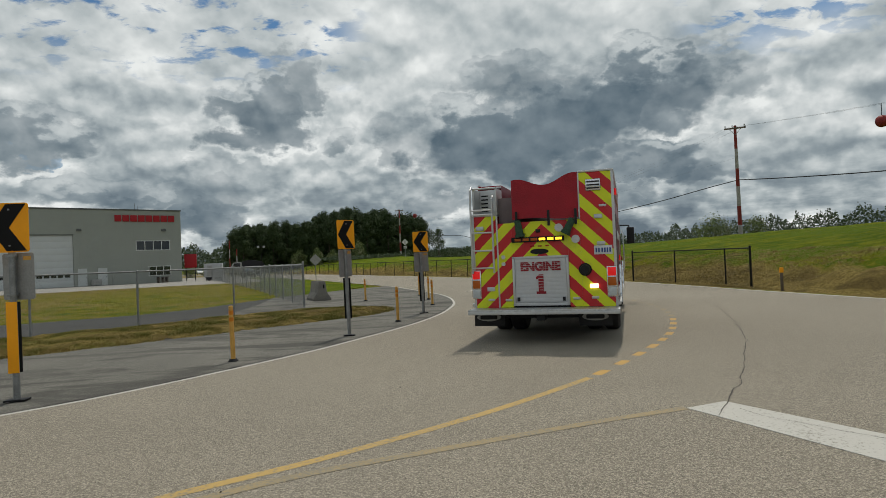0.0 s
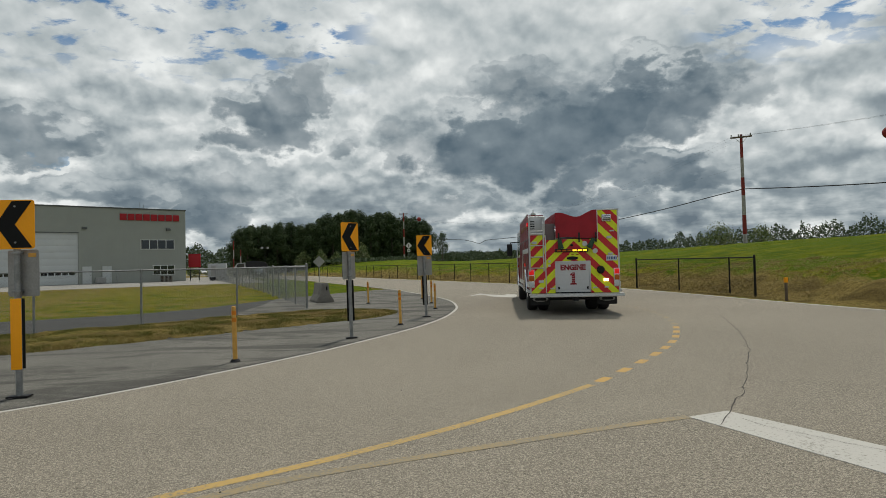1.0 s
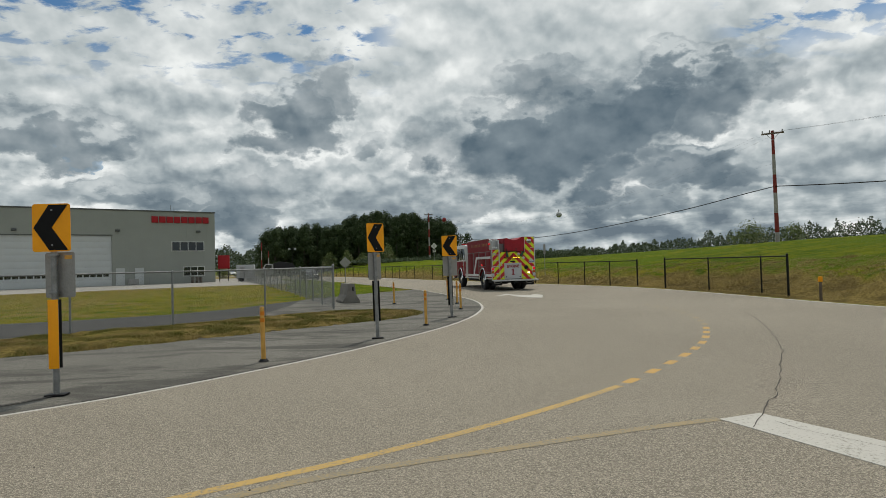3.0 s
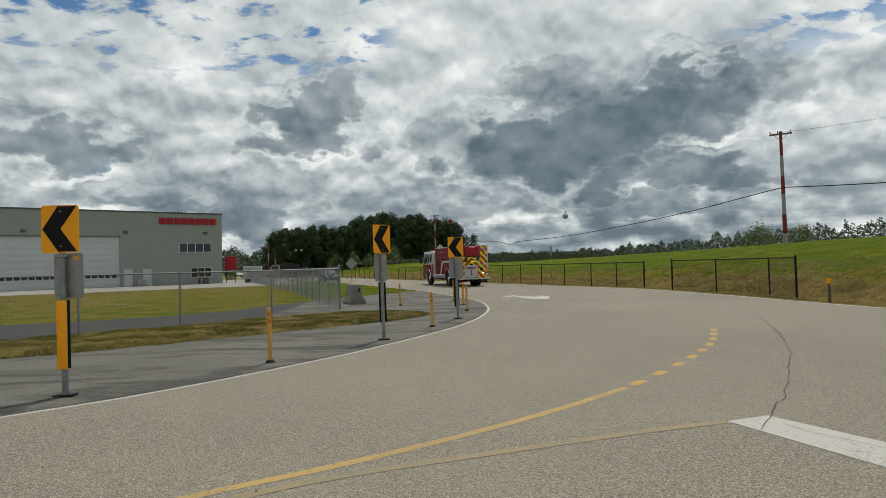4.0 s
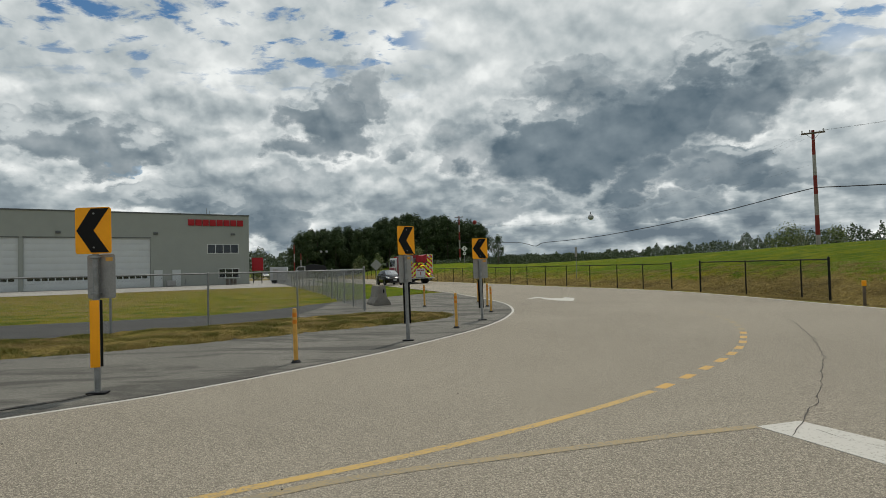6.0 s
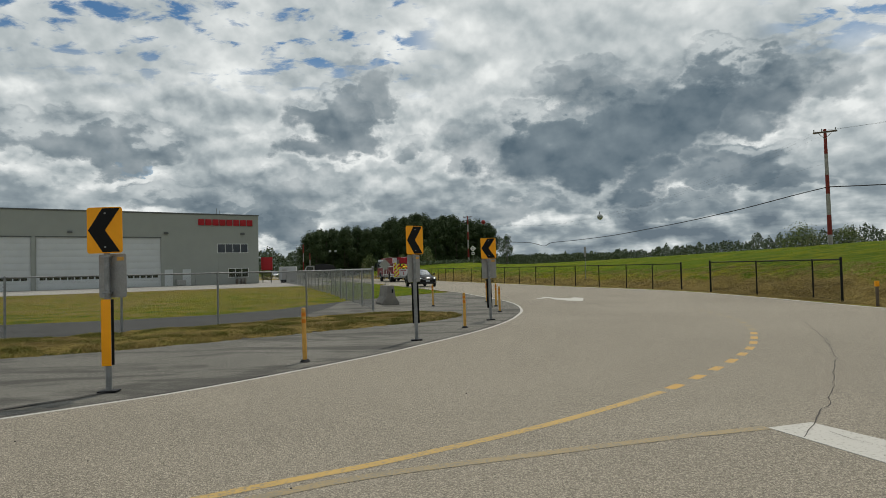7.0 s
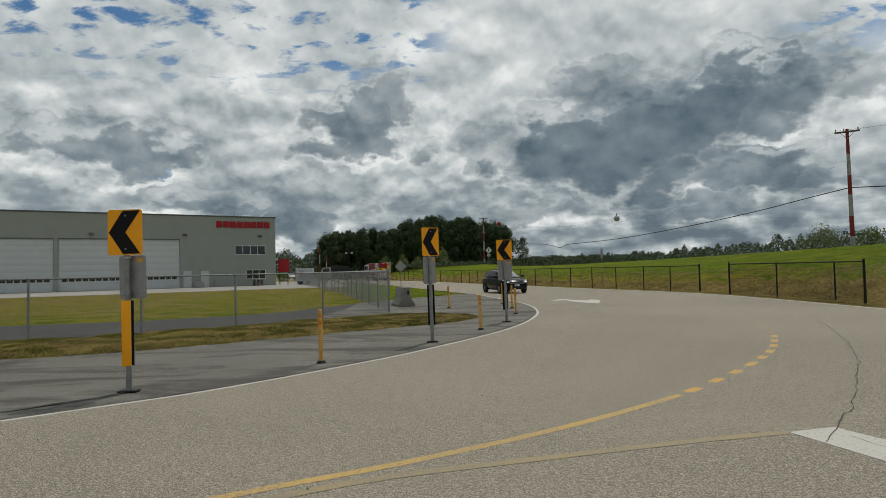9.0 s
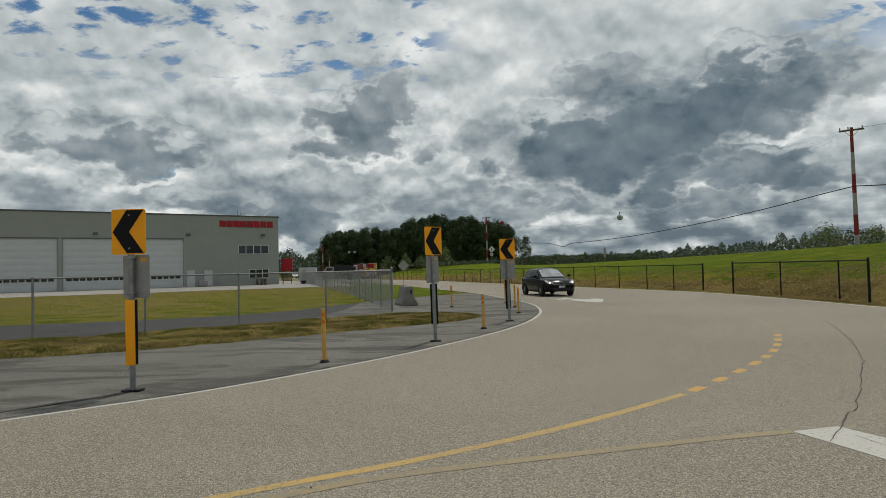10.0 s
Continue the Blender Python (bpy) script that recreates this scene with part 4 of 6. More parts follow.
    for x in (2.15, 11.6, 21.9, 32.2):
        bm = B()
        prism(bm, [(0.0, 6.85), (0.28, 6.72), (0.28, 6.58), (0.0, 6.55)], "x", x - 0.25, x + 0.25)
        P("wall_lamp", bm, ROOF_EDGE, h, "dark wall-pack lamp")
    # sign: eight red blocks
    for k in range(8):
        x = 7.75 - k * 0.885
        bm = B()
        box(bm, x - 0.74, x + 0.02, 0.03, 0.14, 7.76, 8.56, 0.02)
        sign = P("sign_block", bm, SIGN_RED, h, "raised red sign block")
    for x, top in ((5.0, 1.1), (4.6, 0.8)):
        bm = B()
        pipe(bm, [(x, -2, Z + 0.1), (x, -2, Z + top)], 0.03)
        P("antenna", bm, GALV, h, "thin roof antenna")
    bm = B()
    rod(bm, (8.1, 0.05, 0), (8.1, 0.05, 0.9), 0.05)
    P("pipe", bm, GALV, h)


hangar()
ct = Matrix.Translation(fac(2.8, 1.4)) @ pose(0, 0, 0, 0, 0, 32)
s = thing("pallet_stack", ct, "stack of brown wooden pallets beside the hangar wall", "pallets")
for k in range(5):
    bm = B()
    box(bm, -0.6, 0.6, -0.5, 0.5, k * 0.15 + 0.10, k * 0.15 + 0.125)
    for x in (-0.55, 0, 0.45):
        box(bm, x, x + 0.1, -0.5, 0.5, k * 0.15, k * 0.15 + 0.10)
    part("pallet", bm, WOOD_POLE, s)
s = thing("utility_cabinet", Matrix.Translation(fac(10.0, 0.6)) @ pose(0, 0, 0, 0, 0, 32), "pale grey utility cabinet beside the hangar wall", "cabinet")
bm = B()
box(bm, -0.55, 0.55, -0.35, 0.35, 0.05, 0.75, 0.03)
part("body", bm, SIGN_BACK, s)
bm = B()
box(bm, -0.4, 0.4, -0.365, -0.345, 0.2, 0.6)
part("door", bm, SIGN_BACK, s)

s = thing("red_sign_box", Matrix.Translation((-21.95, 84.6, 0)) @ pose(0, 0, 0, 0, 0, 12), "red box sign on two dark posts beside the hangar", "sign")
bm = B()
box(bm, -0.75, 0.75, -0.2, 0.2, 1.75, 3.55, 0.02)
part("panel", bm, SIGN_RED, s)
for x in (-0.55, 0.55):
    bm = B()
    rod(bm, (x, 0, 0), (x, 0, 1.78), 0.06)
    part("post", bm, BLACK_STEEL, s)
s = thing("site_trailer", pose(-18.1, 80.5, 0, 0, 0, 8), "small white site trailer standing by the fence", "trailer")
bm = B()
box(bm, -1.1, 1.1, -0.9, 0.9, 0.45, 2.15, 0.06)
part("body", bm, BALL_WHITE, s)
bm = B()
box(bm, -0.7, -0.1, -0.915, -0.895, 0.55, 1.9)
part("door", bm, SIGN_BACK, s)
for x in (-0.5, 0.5):
    bm = B()
    rod(bm, (x, -0.85, 0.32), (x, -0.6, 0.32), 0.32, 0.32, 16)
    part("wheel", bm, RUBBER, s)
bm = B()
rod(bm, (0.9, 0, 0), (0.9, 0, 0.5), 0.05)
rod(bm, (-0.9, 0, 0), (-0.9, 0, 0.5), 0.05)
part("stand", bm, BLACK_STEEL, s)


# ---------------------------------------------------------------- road signs along the far road
def diamond_sign(at, zbase, zmid, half, yaw, face_mat, label, tab=False):
    s = thing("warning_sign", pose(at[0], at[1], zbase, 0, 0, yaw), label, "road sign")
    bm = B()
    rod(bm, (0, 0.03, -0.1), (0, 0.03, zmid - zbase + half * 0.7), 0.032, 0.032, 8)
    part("post", bm, GALV, s)
    bm = B()
    m = zmid - zbase
    prism(bm, [(0, m + half), (half, m), (0, m - half), (-half, m)], "y", -0.02, -0.008)
    bmesh.ops.bevel(bm, geom=[e for e in bm.edges if abs(e.verts[0].co.y - e.verts[1].co.y) > 0.005], offset=0.05, segments=3, profile=0.5, affect="EDGES")
    part("board", bm, face_mat, s)
    if tab:
        bm = B()
        box(bm, -0.25, 0.25, -0.02, -0.008, m - half - 0.5, m - half - 0.06)
        part("tab", bm, face_mat, s)
        bm = B()
        box(bm, -0.05, 0.05, -0.026, -0.021, m - 0.25, m + 0.3)
        part("symbol", bm, INK, s, "black mark")
        bm = B()
        box(bm, -0.12, 0.12, -0.026, -0.021, m - half - 0.35, m - half - 0.2)
        part("symbol", bm, INK, s, "black mark")


diamond_sign((-3.82, 57.8), 0, 1.95, 0.55, 4, SIGN_BACK, "bare aluminium back of a diamond sign on a thin post")
diamond_sign((8.27, 102.5), ground_height(8.27, 102.5), 4.7, 0.55, -6, TRIM_WHITE, "pale diamond sign with a tab on the bank", True)


def bearing(a, d):
    """A plan place by its bearing and distance."""
    return math.sin(radians(a)) * d, math.cos(radians(a)) * d


x, y = bearing(-8.6, 112)
s = thing("lot_lamp", pose(x, y, 0, 0, 0, 8), "dark lamp post with two pale lamp heads", "lamp post")
bm = B()
rod(bm, (0, 0, 0), (0, 0, 5.3), 0.08, 0.05, 10)
rod(bm, (-0.55, 0, 5.05), (0.55, 0, 5.05), 0.035, 0.035, 6)
part("pole", bm, BLACK_STEEL, s)
for k in (-1, 1):
    bm = B()
    box(bm, k * 0.5 - 0.2, k * 0.5 + 0.2, -0.2, 0.1, 4.85, 5.2, 0.05)
    part("lamp_head", bm, BALL_WHITE, s, "pale floodlight head")
for a, d, top in ((-11.3, 120, 6.6), (-10.7, 118, 4.9)):
    x, y = bearing(a, d)
    s = thing("marker_pole", pose(x, y, 0), "thin pole banded red and white behind the fence", "pole", "banded marker poles")
    for k in range(4):
        bm = B()
        rod(bm, (0, 0, top * k / 4), (0, 0, top * (k + 1) / 4), 0.09, 0.09, 10)
        part("band", bm, (POLE_WHITE, POLE_RED)[k % 2], s)


def parked_truck(at, yaw):
    s = thing("parked_truck", pose(at[0], at[1], 0, 0, 0, yaw), "dark parked flatbed truck with a grey cab behind the fence", "truck")
    bm = B()
    prism(bm, [(-3.1, 0.6), (-3.1, 1.5), (-2.3, 1.65), (-1.9, 2.35), (-0.6, 2.4), (-0.6, 0.6)], "y", -0.95, 0.95, 0.05)
    part("cab", bm, SIGN_BACK, s)
    for q in (-0.955, 0.935):
        bm = B()
        prism(bm, [(-2.15, 1.62), (-1.8, 2.22), (-0.85, 2.25), (-0.85, 1.62)], "y", q, q + 0.02)
        part("side_window", bm, GLASS_DARK, s)
    bm = B()
    box(bm, -0.55, 3.2, -1.0, 1.0, 0.75, 1.0, 0.03)
    part("bed", bm, BLACK_STEEL, s)
    bm = B()
    prism(bm, [(-0.5, 1.0), (-0.5, 2.5), (0.6, 2.75), (2.6, 2.45), (3.1, 1.9), (3.1, 1.0)], "y", -0.9, 0.9, 0.08)
    part("load", bm, RUBBER, s, "dark covered load")
    for wx in (-2.2, 2.2):
        for q in (-0.95, 0.7):
            bm = B()
            rod(bm, (wx, q, 0.45), (wx, q + 0.25, 0.45), 0.45, 0.45, 20)
            part("wheel", bm, RUBBER, s)


parked_truck(bearing(-10.0, 108), 12)


# ---------------------------------------------------------------- power poles and wires
def power_pole(x, y, z0, bands, top, arm, yaw, label):
    p = thing("power_pole", pose(x, y, z0, 0, 0, yaw), label, "utility pole", "power poles")
    lo = -0.4
    r = lambda z: 0.19 - 0.07 * (z + 0.4) / (top - z0)
    for k, hi in enumerate(bands + [top - z0]):
        bm = B()
        rod(bm, (0, 0, lo), (0, 0, hi), r(lo), r(hi), 14)
        part("band", bm, (POLE_WHITE, POLE_RED)[k % 2], p, ("white painted band", "red painted band")[k % 2])
        lo = hi
    h = top - z0
    bm = B()
    box(bm, -arm, arm, -0.16, -0.06, h - 0.32, h - 0.18, 0.01)
    part("crossarm", bm, WOOD_POLE, p, "dark timber crossarm")
    bm = B()
    pipe(bm, [(-arm * 0.55, -0.12, h - 0.3), (0, -0.12, h - 0.85), (arm * 0.55, -0.12, h - 0.3)], 0.02)
    part("brace", bm, GALV, p)
    for x_ in (-arm * 0.9, -arm * 0.25, arm * 0.85):
        bm = B()
        rod(bm, (x_, -0.11, h - 0.18), (x_, -0.11, h - 0.02), 0.035, 0.05, 10)
        rod(bm, (x_, -0.11, h - 0.02), (x_, -0.11, h + 0.05), 0.055, 0.03, 10)
        part("insulator", bm, SIGN_BACK, p)
    return p


P1, P2 = Vector((34.0, 49.45, 0)), Vector((9.1, 124.6, 0))
g1, g2 = ground_height(P1.x, P1.y), ground_height(P2.x, P2.y)
power_pole(P1.x, P1.y, g1, [3.54 - g1, 5.22 - g1, 6.99 - g1, 8.59 - g1, 10.36 - g1], 12.45, 0.88, -34, "tall power pole banded red and white on the embankment").rotation_euler[1] += radians(-0.3)
power_pole(P2.x, P2.y, g2, [3.6 - g2, 5.4 - g2, 7.2 - g2, 8.9 - g2, 10.4 - g2], 12.2, 0.9, -20, "distant power pole banded red and white before the trees")


def wire(name, a, b, sag, r, label):
    cu = bpy.data.curves.new(name, "CURVE")
    cu.dimensions, cu.bevel_depth, cu.bevel_resolution = "3D", r, 1
    sp = cu.splines.new("POLY")
    n = 40
    sp.points.add(n)
    for i in range(n + 1):
        t = i / n
        q = Vector(a).lerp(Vector(b), t)
        z = q.z - 4 * sag * t * (1 - t)
        sp.points[i].co = (q.x, q.y, z, 1)
    cu.materials.append(CABLE)
    ob = new(name, cu)
    return tagged(ob, label, "cable")


def slung(name, table, r, label):
    """A cable from pole to pole through given heights."""
    cu = bpy.data.curves.new(name, "CURVE")
    cu.dimensions, cu.bevel_depth, cu.bevel_resolution = "3D", r, 1
    line = curve_through(table, 0.02)
    sp = cu.splines.new("POLY")
    sp.points.add(len(line) - 1)
    for p, (t, z) in zip(sp.points, line):
        q = P1.lerp(P2, t)
        p.co = (q.x, q.y, z, 1)
    cu.materials.append(CABLE)
    return tagged(new(name, cu), label, "cable")


def far_end(z, k):
    return (P1.x + 14 * k, P1.y - 60 * k, z)


slung("cable", [(0, 7.57), (0.041, 7.25), (0.117, 6.59), (0.213, 5.97), (0.335, 5.40), (0.41, 5.17), (0.496, 5.06), (0.573, 5.03), (0.602, 4.62), (0.634, 5.02), (0.667, 5.39), (0.718, 5.63), (0.817, 6.07), (1.0, 6.7)], 0.04, "thick black cable slung between the power poles")
wire("cable", (P1.x - 0.1, P1.y, 7.57), far_end(7.0, 1), 1.5, 0.045, "thick black cable slung on past the power pole")
for off in (-0.75, 0.7, -0.2):
    wire("power_line", (P1.x + off * 0.83, P1.y + off * -0.55, 12.35), (P2.x + off, P2.y, 12.1), 4.49, 0.003, "thin high power line between the poles")
    wire("power_line", (P1.x + off * 0.83, P1.y + off * -0.55, 12.35), far_end(12.2, 1), 1.7, 0.004, "thin high power line running on past the pole")
wire("power_line", (P1.x, P1.y, 9.6), (P2.x, P2.y, 9.4), 2.2, 0.003, "thin lower line between the poles")
t_b = 0.412
q = P1.lerp(P2, t_b)
zb = 12.35 + (12.1 - 12.35) * t_b - 4 * 4.49 * t_b * (1 - t_b)
s = thing("marker_ball", Matrix.Translation((q.x, q.y, zb)), "grey-white aerial marker ball hung on the power line", "marker ball")
bm = B()
bmesh.ops.create_uvsphere(bm, u_segments=24, v_segments=16, radius=0.38)
part("shell", bm, BALL_WHITE, s)
bm = B()
rod(bm, (0, 0, 0.34), (0, 0, 0.75), 0.07, 0.03, 8)
part("clamp", bm, BLACK_STEEL, s, "dark clamp")
bm = B()
bmesh.ops.create_circle(bm, cap_ends=False, segments=24, radius=0.385)
bmesh.ops.create_cone(bm, cap_ends=False, segments=24, radius1=0.388, radius2=0.388, depth=0.05)
part("seam", bm, SIGN_BACK, s)
t_b2 = 0.90
q2 = P1.lerp(P2, t_b2)
s2 = thing("marker_ball", Matrix.Translation((q2.x, q2.y, 12.13 - 4 * 4.49 * t_b2 * (1 - t_b2) - 0.25)), "red aerial marker ball hung before the trees", "marker ball")
bm = B()
bmesh.ops.create_uvsphere(bm, u_segments=20, v_segments=12, radius=0.42)
part("shell", bm, BALL_RED, s2)


s3 = thing("marker_ball", Matrix.Translation((36.75, 37.2, 9.97)), "red aerial marker ball hung under the near power line", "marker ball")
bm = B()
bmesh.ops.create_uvsphere(bm, u_segments=20, v_segments=12, radius=0.42)
part("shell", bm, BALL_RED, s3)
bm = B()
rod(bm, (0, 0, 0.4), (0, 0, 1.27), 0.025, 0.025, 6)
part("hanger", bm, BLACK_STEEL, s3)


# ---------------------------------------------------------------- trees
def leaf_cloud(r, blobs, count, size):
    verts, faces = [], []
    wts = [b[3] ** 2 for b in blobs]
    for _ in range(count):
        x, y, z, rad, sq = r.choices(blobs, wts)[0]
        d = Vector((r.gauss(0, 1), r.gauss(0, 1), r.gauss(0, 1))).normalized()
        k = rad * (r.random() ** 0.35) * r.uniform(0.8, 1.12)
        c = Vector((x, y, z)) + Vector((d.x * k, d.y * k, d.z * k * sq))
        n = (d + Vector((r.uniform(-0.8, 0.8), r.uniform(-0.8, 0.8), r.uniform(-0.2, 1.0)))).normalized()
        u = n.orthogonal().normalized()
        v = n.cross(u)
        a = r.uniform(0, 6.283)
        u, v = u * math.cos(a) + v * math.sin(a), v * math.cos(a) - u * math.sin(a)
        s, w = size * r.uniform(0.55, 1.3), r.uniform(0.45, 0.8)
        i = len(verts)
        verts += [c - u * s, c - v * s * w + n * s * 0.15, c + u * s * 0.9, c + v * s * w + n * s * 0.15]
        faces.append((i, i + 1, i + 2, i + 3))
    return verts, faces


def tree(name, r, high, wide, leaves, size, mat, label, low=0.12):
    t = new(name)
    tagged(t, label, "tree", "trees of the grove")
    bm = B()
    rod(bm, (0, 0, -0.5), (0.1, 0, high * 0.45), high * 0.020, high * 0.013, 9)
    rod(bm, (0.1, 0, high * 0.45), (0.0, 0.15, high * 0.9), high * 0.013, high * 0.003, 7)
    blobs = []
    n = 11
    for k in range(n):
        f = low + (0.93 - low) * (k + r.random() * 0.6) / n
        a = k * 2.4 + r.uniform(-0.5, 0.5)
        reach = wide * (0.55 + 0.45 * math.sin(math.pi * min(1, f * 1.05))) * r.uniform(0.35, 0.8) * (1.0 if f < 0.75 else 0.55)
        c = (math.cos(a) * reach, math.sin(a) * reach, high * f)
        rod(bm, (0.05, 0.02, high * max(0.06, f - 0.12)), c, high * 0.006, high * 0.002, 5)
        blobs.append((*c, wide * r.uniform(0.34, 0.55), r.uniform(0.75, 1.2)))
    blobs.append((0, 0, high * 0.92, wide * 0.34, 1.1))
    blobs.append((0, 0, high * 0.55, wide * 0.6, 1.3))
    part("trunk", bm, BARK, t)
    v, f = leaf_cloud(r, blobs, leaves, size)
    raw("crown", v, f, mat, t)
    return t


rt = random.Random(11)
KINDS = [tree("cottonwood_tree", rt, 14.0, w, 5200, 0.25, GROVE_LEAF, "dense dark green broadleaf tree in the grove", 0.04) for w in (3.6, 3.1, 4.0, 3.3, 4.4)]
# grove outline: azimuth in degrees, height of the tops over the eye
SKYLINE = [(-11.4, 8.4), (-10.2, 10.6), (-8.6, 10.8), (-6.5, 10.8), (-4.5, 11.2), (-3.4, 12.4), (-2.0, 14.0), (-0.8, 14.2), (1.0, 14.0), (3.0, 13.2), (5.0, 12.2), (6.3, 11.2)]
spots = []
for row, dist in enumerate((131, 138, 145, 153)):
    a = -11.0 + 0.45 * row
    while a < 6.2:
        spots.append((a + rt.uniform(-0.3, 0.3), dist + rt.uniform(-3, 3)))
        a += 0.92 + 0.12 * row
for k, (a, dist) in enumerate(spots):
    x, y = math.sin(radians(a)) * dist, math.cos(radians(a)) * dist
    g = ground_height(x, y)
    tall = (1.5 + lerp(SKYLINE, a) * dist / 150 * 0.95 - g) * rt.uniform(0.88, 1.06)
    m = pose(x, y, g, 0, 0, rt.uniform(0, 360)) @ Matrix.Diagonal((tall / 14, tall / 14, tall / 14, 1))
    if k < len(KINDS):
        KINDS[k].matrix_basis = m
    else:
        c = copy_thing(KINDS[k % len(KINDS)], pose(0, 0, 0))
        c.matrix_basis = m
rs = random.Random(5)
t = tree("young_tree", rs, 5.4, 1.7, 1300, 0.15, GROVE_LEAF, "small open-crowned tree standing apart on the bank", 0.2)
t.matrix_basis = pose(14.9, 109, ground_height(14.9, 109))
t = tree("shrub", rs, 1.7, 1.9, 1700, 0.085, SHRUB_LEAF, "loose pale shrub beside the power pole", 0.1)
t.matrix_basis = pose(32.4, 50.8, ground_height(32.4, 50.8) - 0.1)
t = tree("shrub", rs, 1.4, 1.3, 900, 0.08, SHRUB_LEAF, "low pale shrub beside the power pole", 0.1)
t.matrix_basis = pose(35.6, 49.6, ground_height(35.6, 49.6) - 0.1)


bush = tree("bush", rs, 3.2, 1.7, 900, 0.17, SHRUB_LEAF, "light green bush at the edge of the grove", 0.05)
for k, (a, d, h) in enumerate(((-3.6, 124, 1.0), (-2.2, 122, 0.8), (-5.2, 126, 1.15), (0.3, 123, 1.1), (-13.2, 118, 0.75), (-14.6, 122, 0.9))):
    x, y = bearing(a, d)
    m = pose(x, y, ground_height(x, y), 0, 0, k * 67) @ Matrix.Diagonal((h, h, h, 1))
    if k:
        copy_thing(bush, pose(0, 0, 0)).matrix_basis = m
    else:
        bush.matrix_basis = m


def far_woods(name, table, dist, count, size, mat, label, seed):
    """A distant belt of trees: heights by bearing."""
    r = random.Random(seed)
    verts, faces = [], []
    lo, hi = table[0][0], table[-1][0]
    while len(faces) < count:
        a = r.uniform(lo, hi)
        d = dist * r.uniform(0.92, 1.08)
        bump = 0.84 + 0.30 * noise.noise((a * 0.8, 0, seed)) + 0.22 * noise.noise((a * 2.6, 1, seed)) + 0.12 * noise.noise((a * 7.0, 2, seed))
        h = lerp(table, a) * max(0.5, bump) * r.random()
        x, y = math.sin(radians(a)) * d, math.cos(radians(a)) * d
        c = Vector((x, y, 1.0 + h))
        s = size * r.uniform(0.6, 1.3)
        n = Vector((r.gauss(0, 1), r.gauss(0, 1) - 0.6, r.gauss(0, 1) + 0.5)).normalized()
        u = n.orthogonal().normalized() * s
        v = n.cross(u)
        i = len(verts)
        verts += [c - u, c - v * 0.7, c + u, c + v * 0.7]
        faces.append((i, i + 1, i + 2, i + 3))
    return tagged(raw(name, verts, faces, mat), label, "woods", kind="stuff")


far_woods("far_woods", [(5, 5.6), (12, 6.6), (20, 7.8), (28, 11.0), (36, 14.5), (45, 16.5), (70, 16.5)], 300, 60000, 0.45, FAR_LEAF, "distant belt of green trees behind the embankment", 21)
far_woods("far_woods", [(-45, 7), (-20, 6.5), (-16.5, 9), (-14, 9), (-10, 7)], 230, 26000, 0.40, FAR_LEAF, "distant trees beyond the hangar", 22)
far_woods("bank_shrubs", [(4.5, 1.4), (7, 1.0), (9, 1.7), (14, 1.5), (19, 1.3)], 135, 7000, 0.2, FAR_LEAF, "low scrub on top of the embankment", 23).location = (0, 0, 1.6)
far_woods("crest_weeds", [(-3.8, 0.4), (-2, 0.7), (0, 0.7), (5, 1.0)], 116, 2600, 0.16, FAR_LEAF, "tall green weeds along the crest before the grove", 24).location = (0, 0, 1.25)


# ---------------------------------------------------------------- fire engine
ENGINE_RED = material("engine_red_paint", (0.20, 0.006, 0.014), 0.36, 0.0, 0.10, 1.5, 30.0, spec=0.09)
SHUTTER_RED = material("red_roller_shutter", (0.150, 0.006, 0.013), 0.45, 0.0, 0.10, 2.0, spec=0.08)
DULL_ALU = material("dull_aluminium", (0.20, 0.16, 0.16), 0.6, 0.3, 0.15, 3.0)
ALU = material("brushed_aluminium", (0.52, 0.525, 0.52), 0.42, 0.6, 0.12, 3.0, 50.0)
TREAD = material("tread_plate", (0.47, 0.475, 0.47), 0.38, 0.7, 0.3, 18.0, 90.0, 0.006)
STEEL_PALE = material("satin_door_panel", (0.52, 0.525, 0.53), 0.5, 0.15, 0.06, 2.0, 20.0)
CHROME = material("chrome", (0.65, 0.65, 0.66), 0.18, 1.0, 0.1)
VINYL = material("red_vinyl_cover", (0.30, 0.012, 0.022), 0.55, 0.0, 0.15, 3.0, 40.0, 0.01)
ENGINE_WHITE = material("white_paint", (0.62, 0.63, 0.63), 0.35, 0.0, 0.06, 2.0, coat=0.4)
GOLD = material("gold_leaf_letters", (0.27, 0.12, 0.05), 0.5, 0.1, 0.2)
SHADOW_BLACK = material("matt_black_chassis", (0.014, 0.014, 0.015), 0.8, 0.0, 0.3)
HOSE_GREEN = material("green_hose_fabric", (0.035, 0.075, 0.045), 0.85, 0.0, 0.3, 20.0)
STRIPES = chevron_stripes("rear_chevron_sheeting", (0.50, 0.008, 0.014), (0.64, 0.70, 0.008), 0.46)
LENS_RED = material("red_lens", (0.36, 0.012, 0.012), 0.25, 0.0, 0.1)
LENS_AMBER = material("amber_lens", (0.42, 0.10, 0.012), 0.25, 0.0, 0.1)
LENS_CLEAR = material("clear_lens", (0.50, 0.52, 0.53), 0.2, 0.2, 0.1)
LIT_RED = glow("lit_red_lens", (0.62, 0.008, 0.009), 0.5)
LIT_AMBER = glow("lit_amber_lens", (1.0, 0.55, 0.03), 1.7)
LIT_WARM = glow("lit_warm_lens", (1.0, 0.72, 0.42), 2.6)
LETTER_RED = material("dark_red_letters", (0.25, 0.012, 0.02), 0.5, 0.0, 0.15)
PLATE_WHITE = material("plate_white", (0.60, 0.62, 0.64), 0.5)
PLATE_BLUE = material("plate_blue", (0.05, 0.09, 0.25), 0.5)


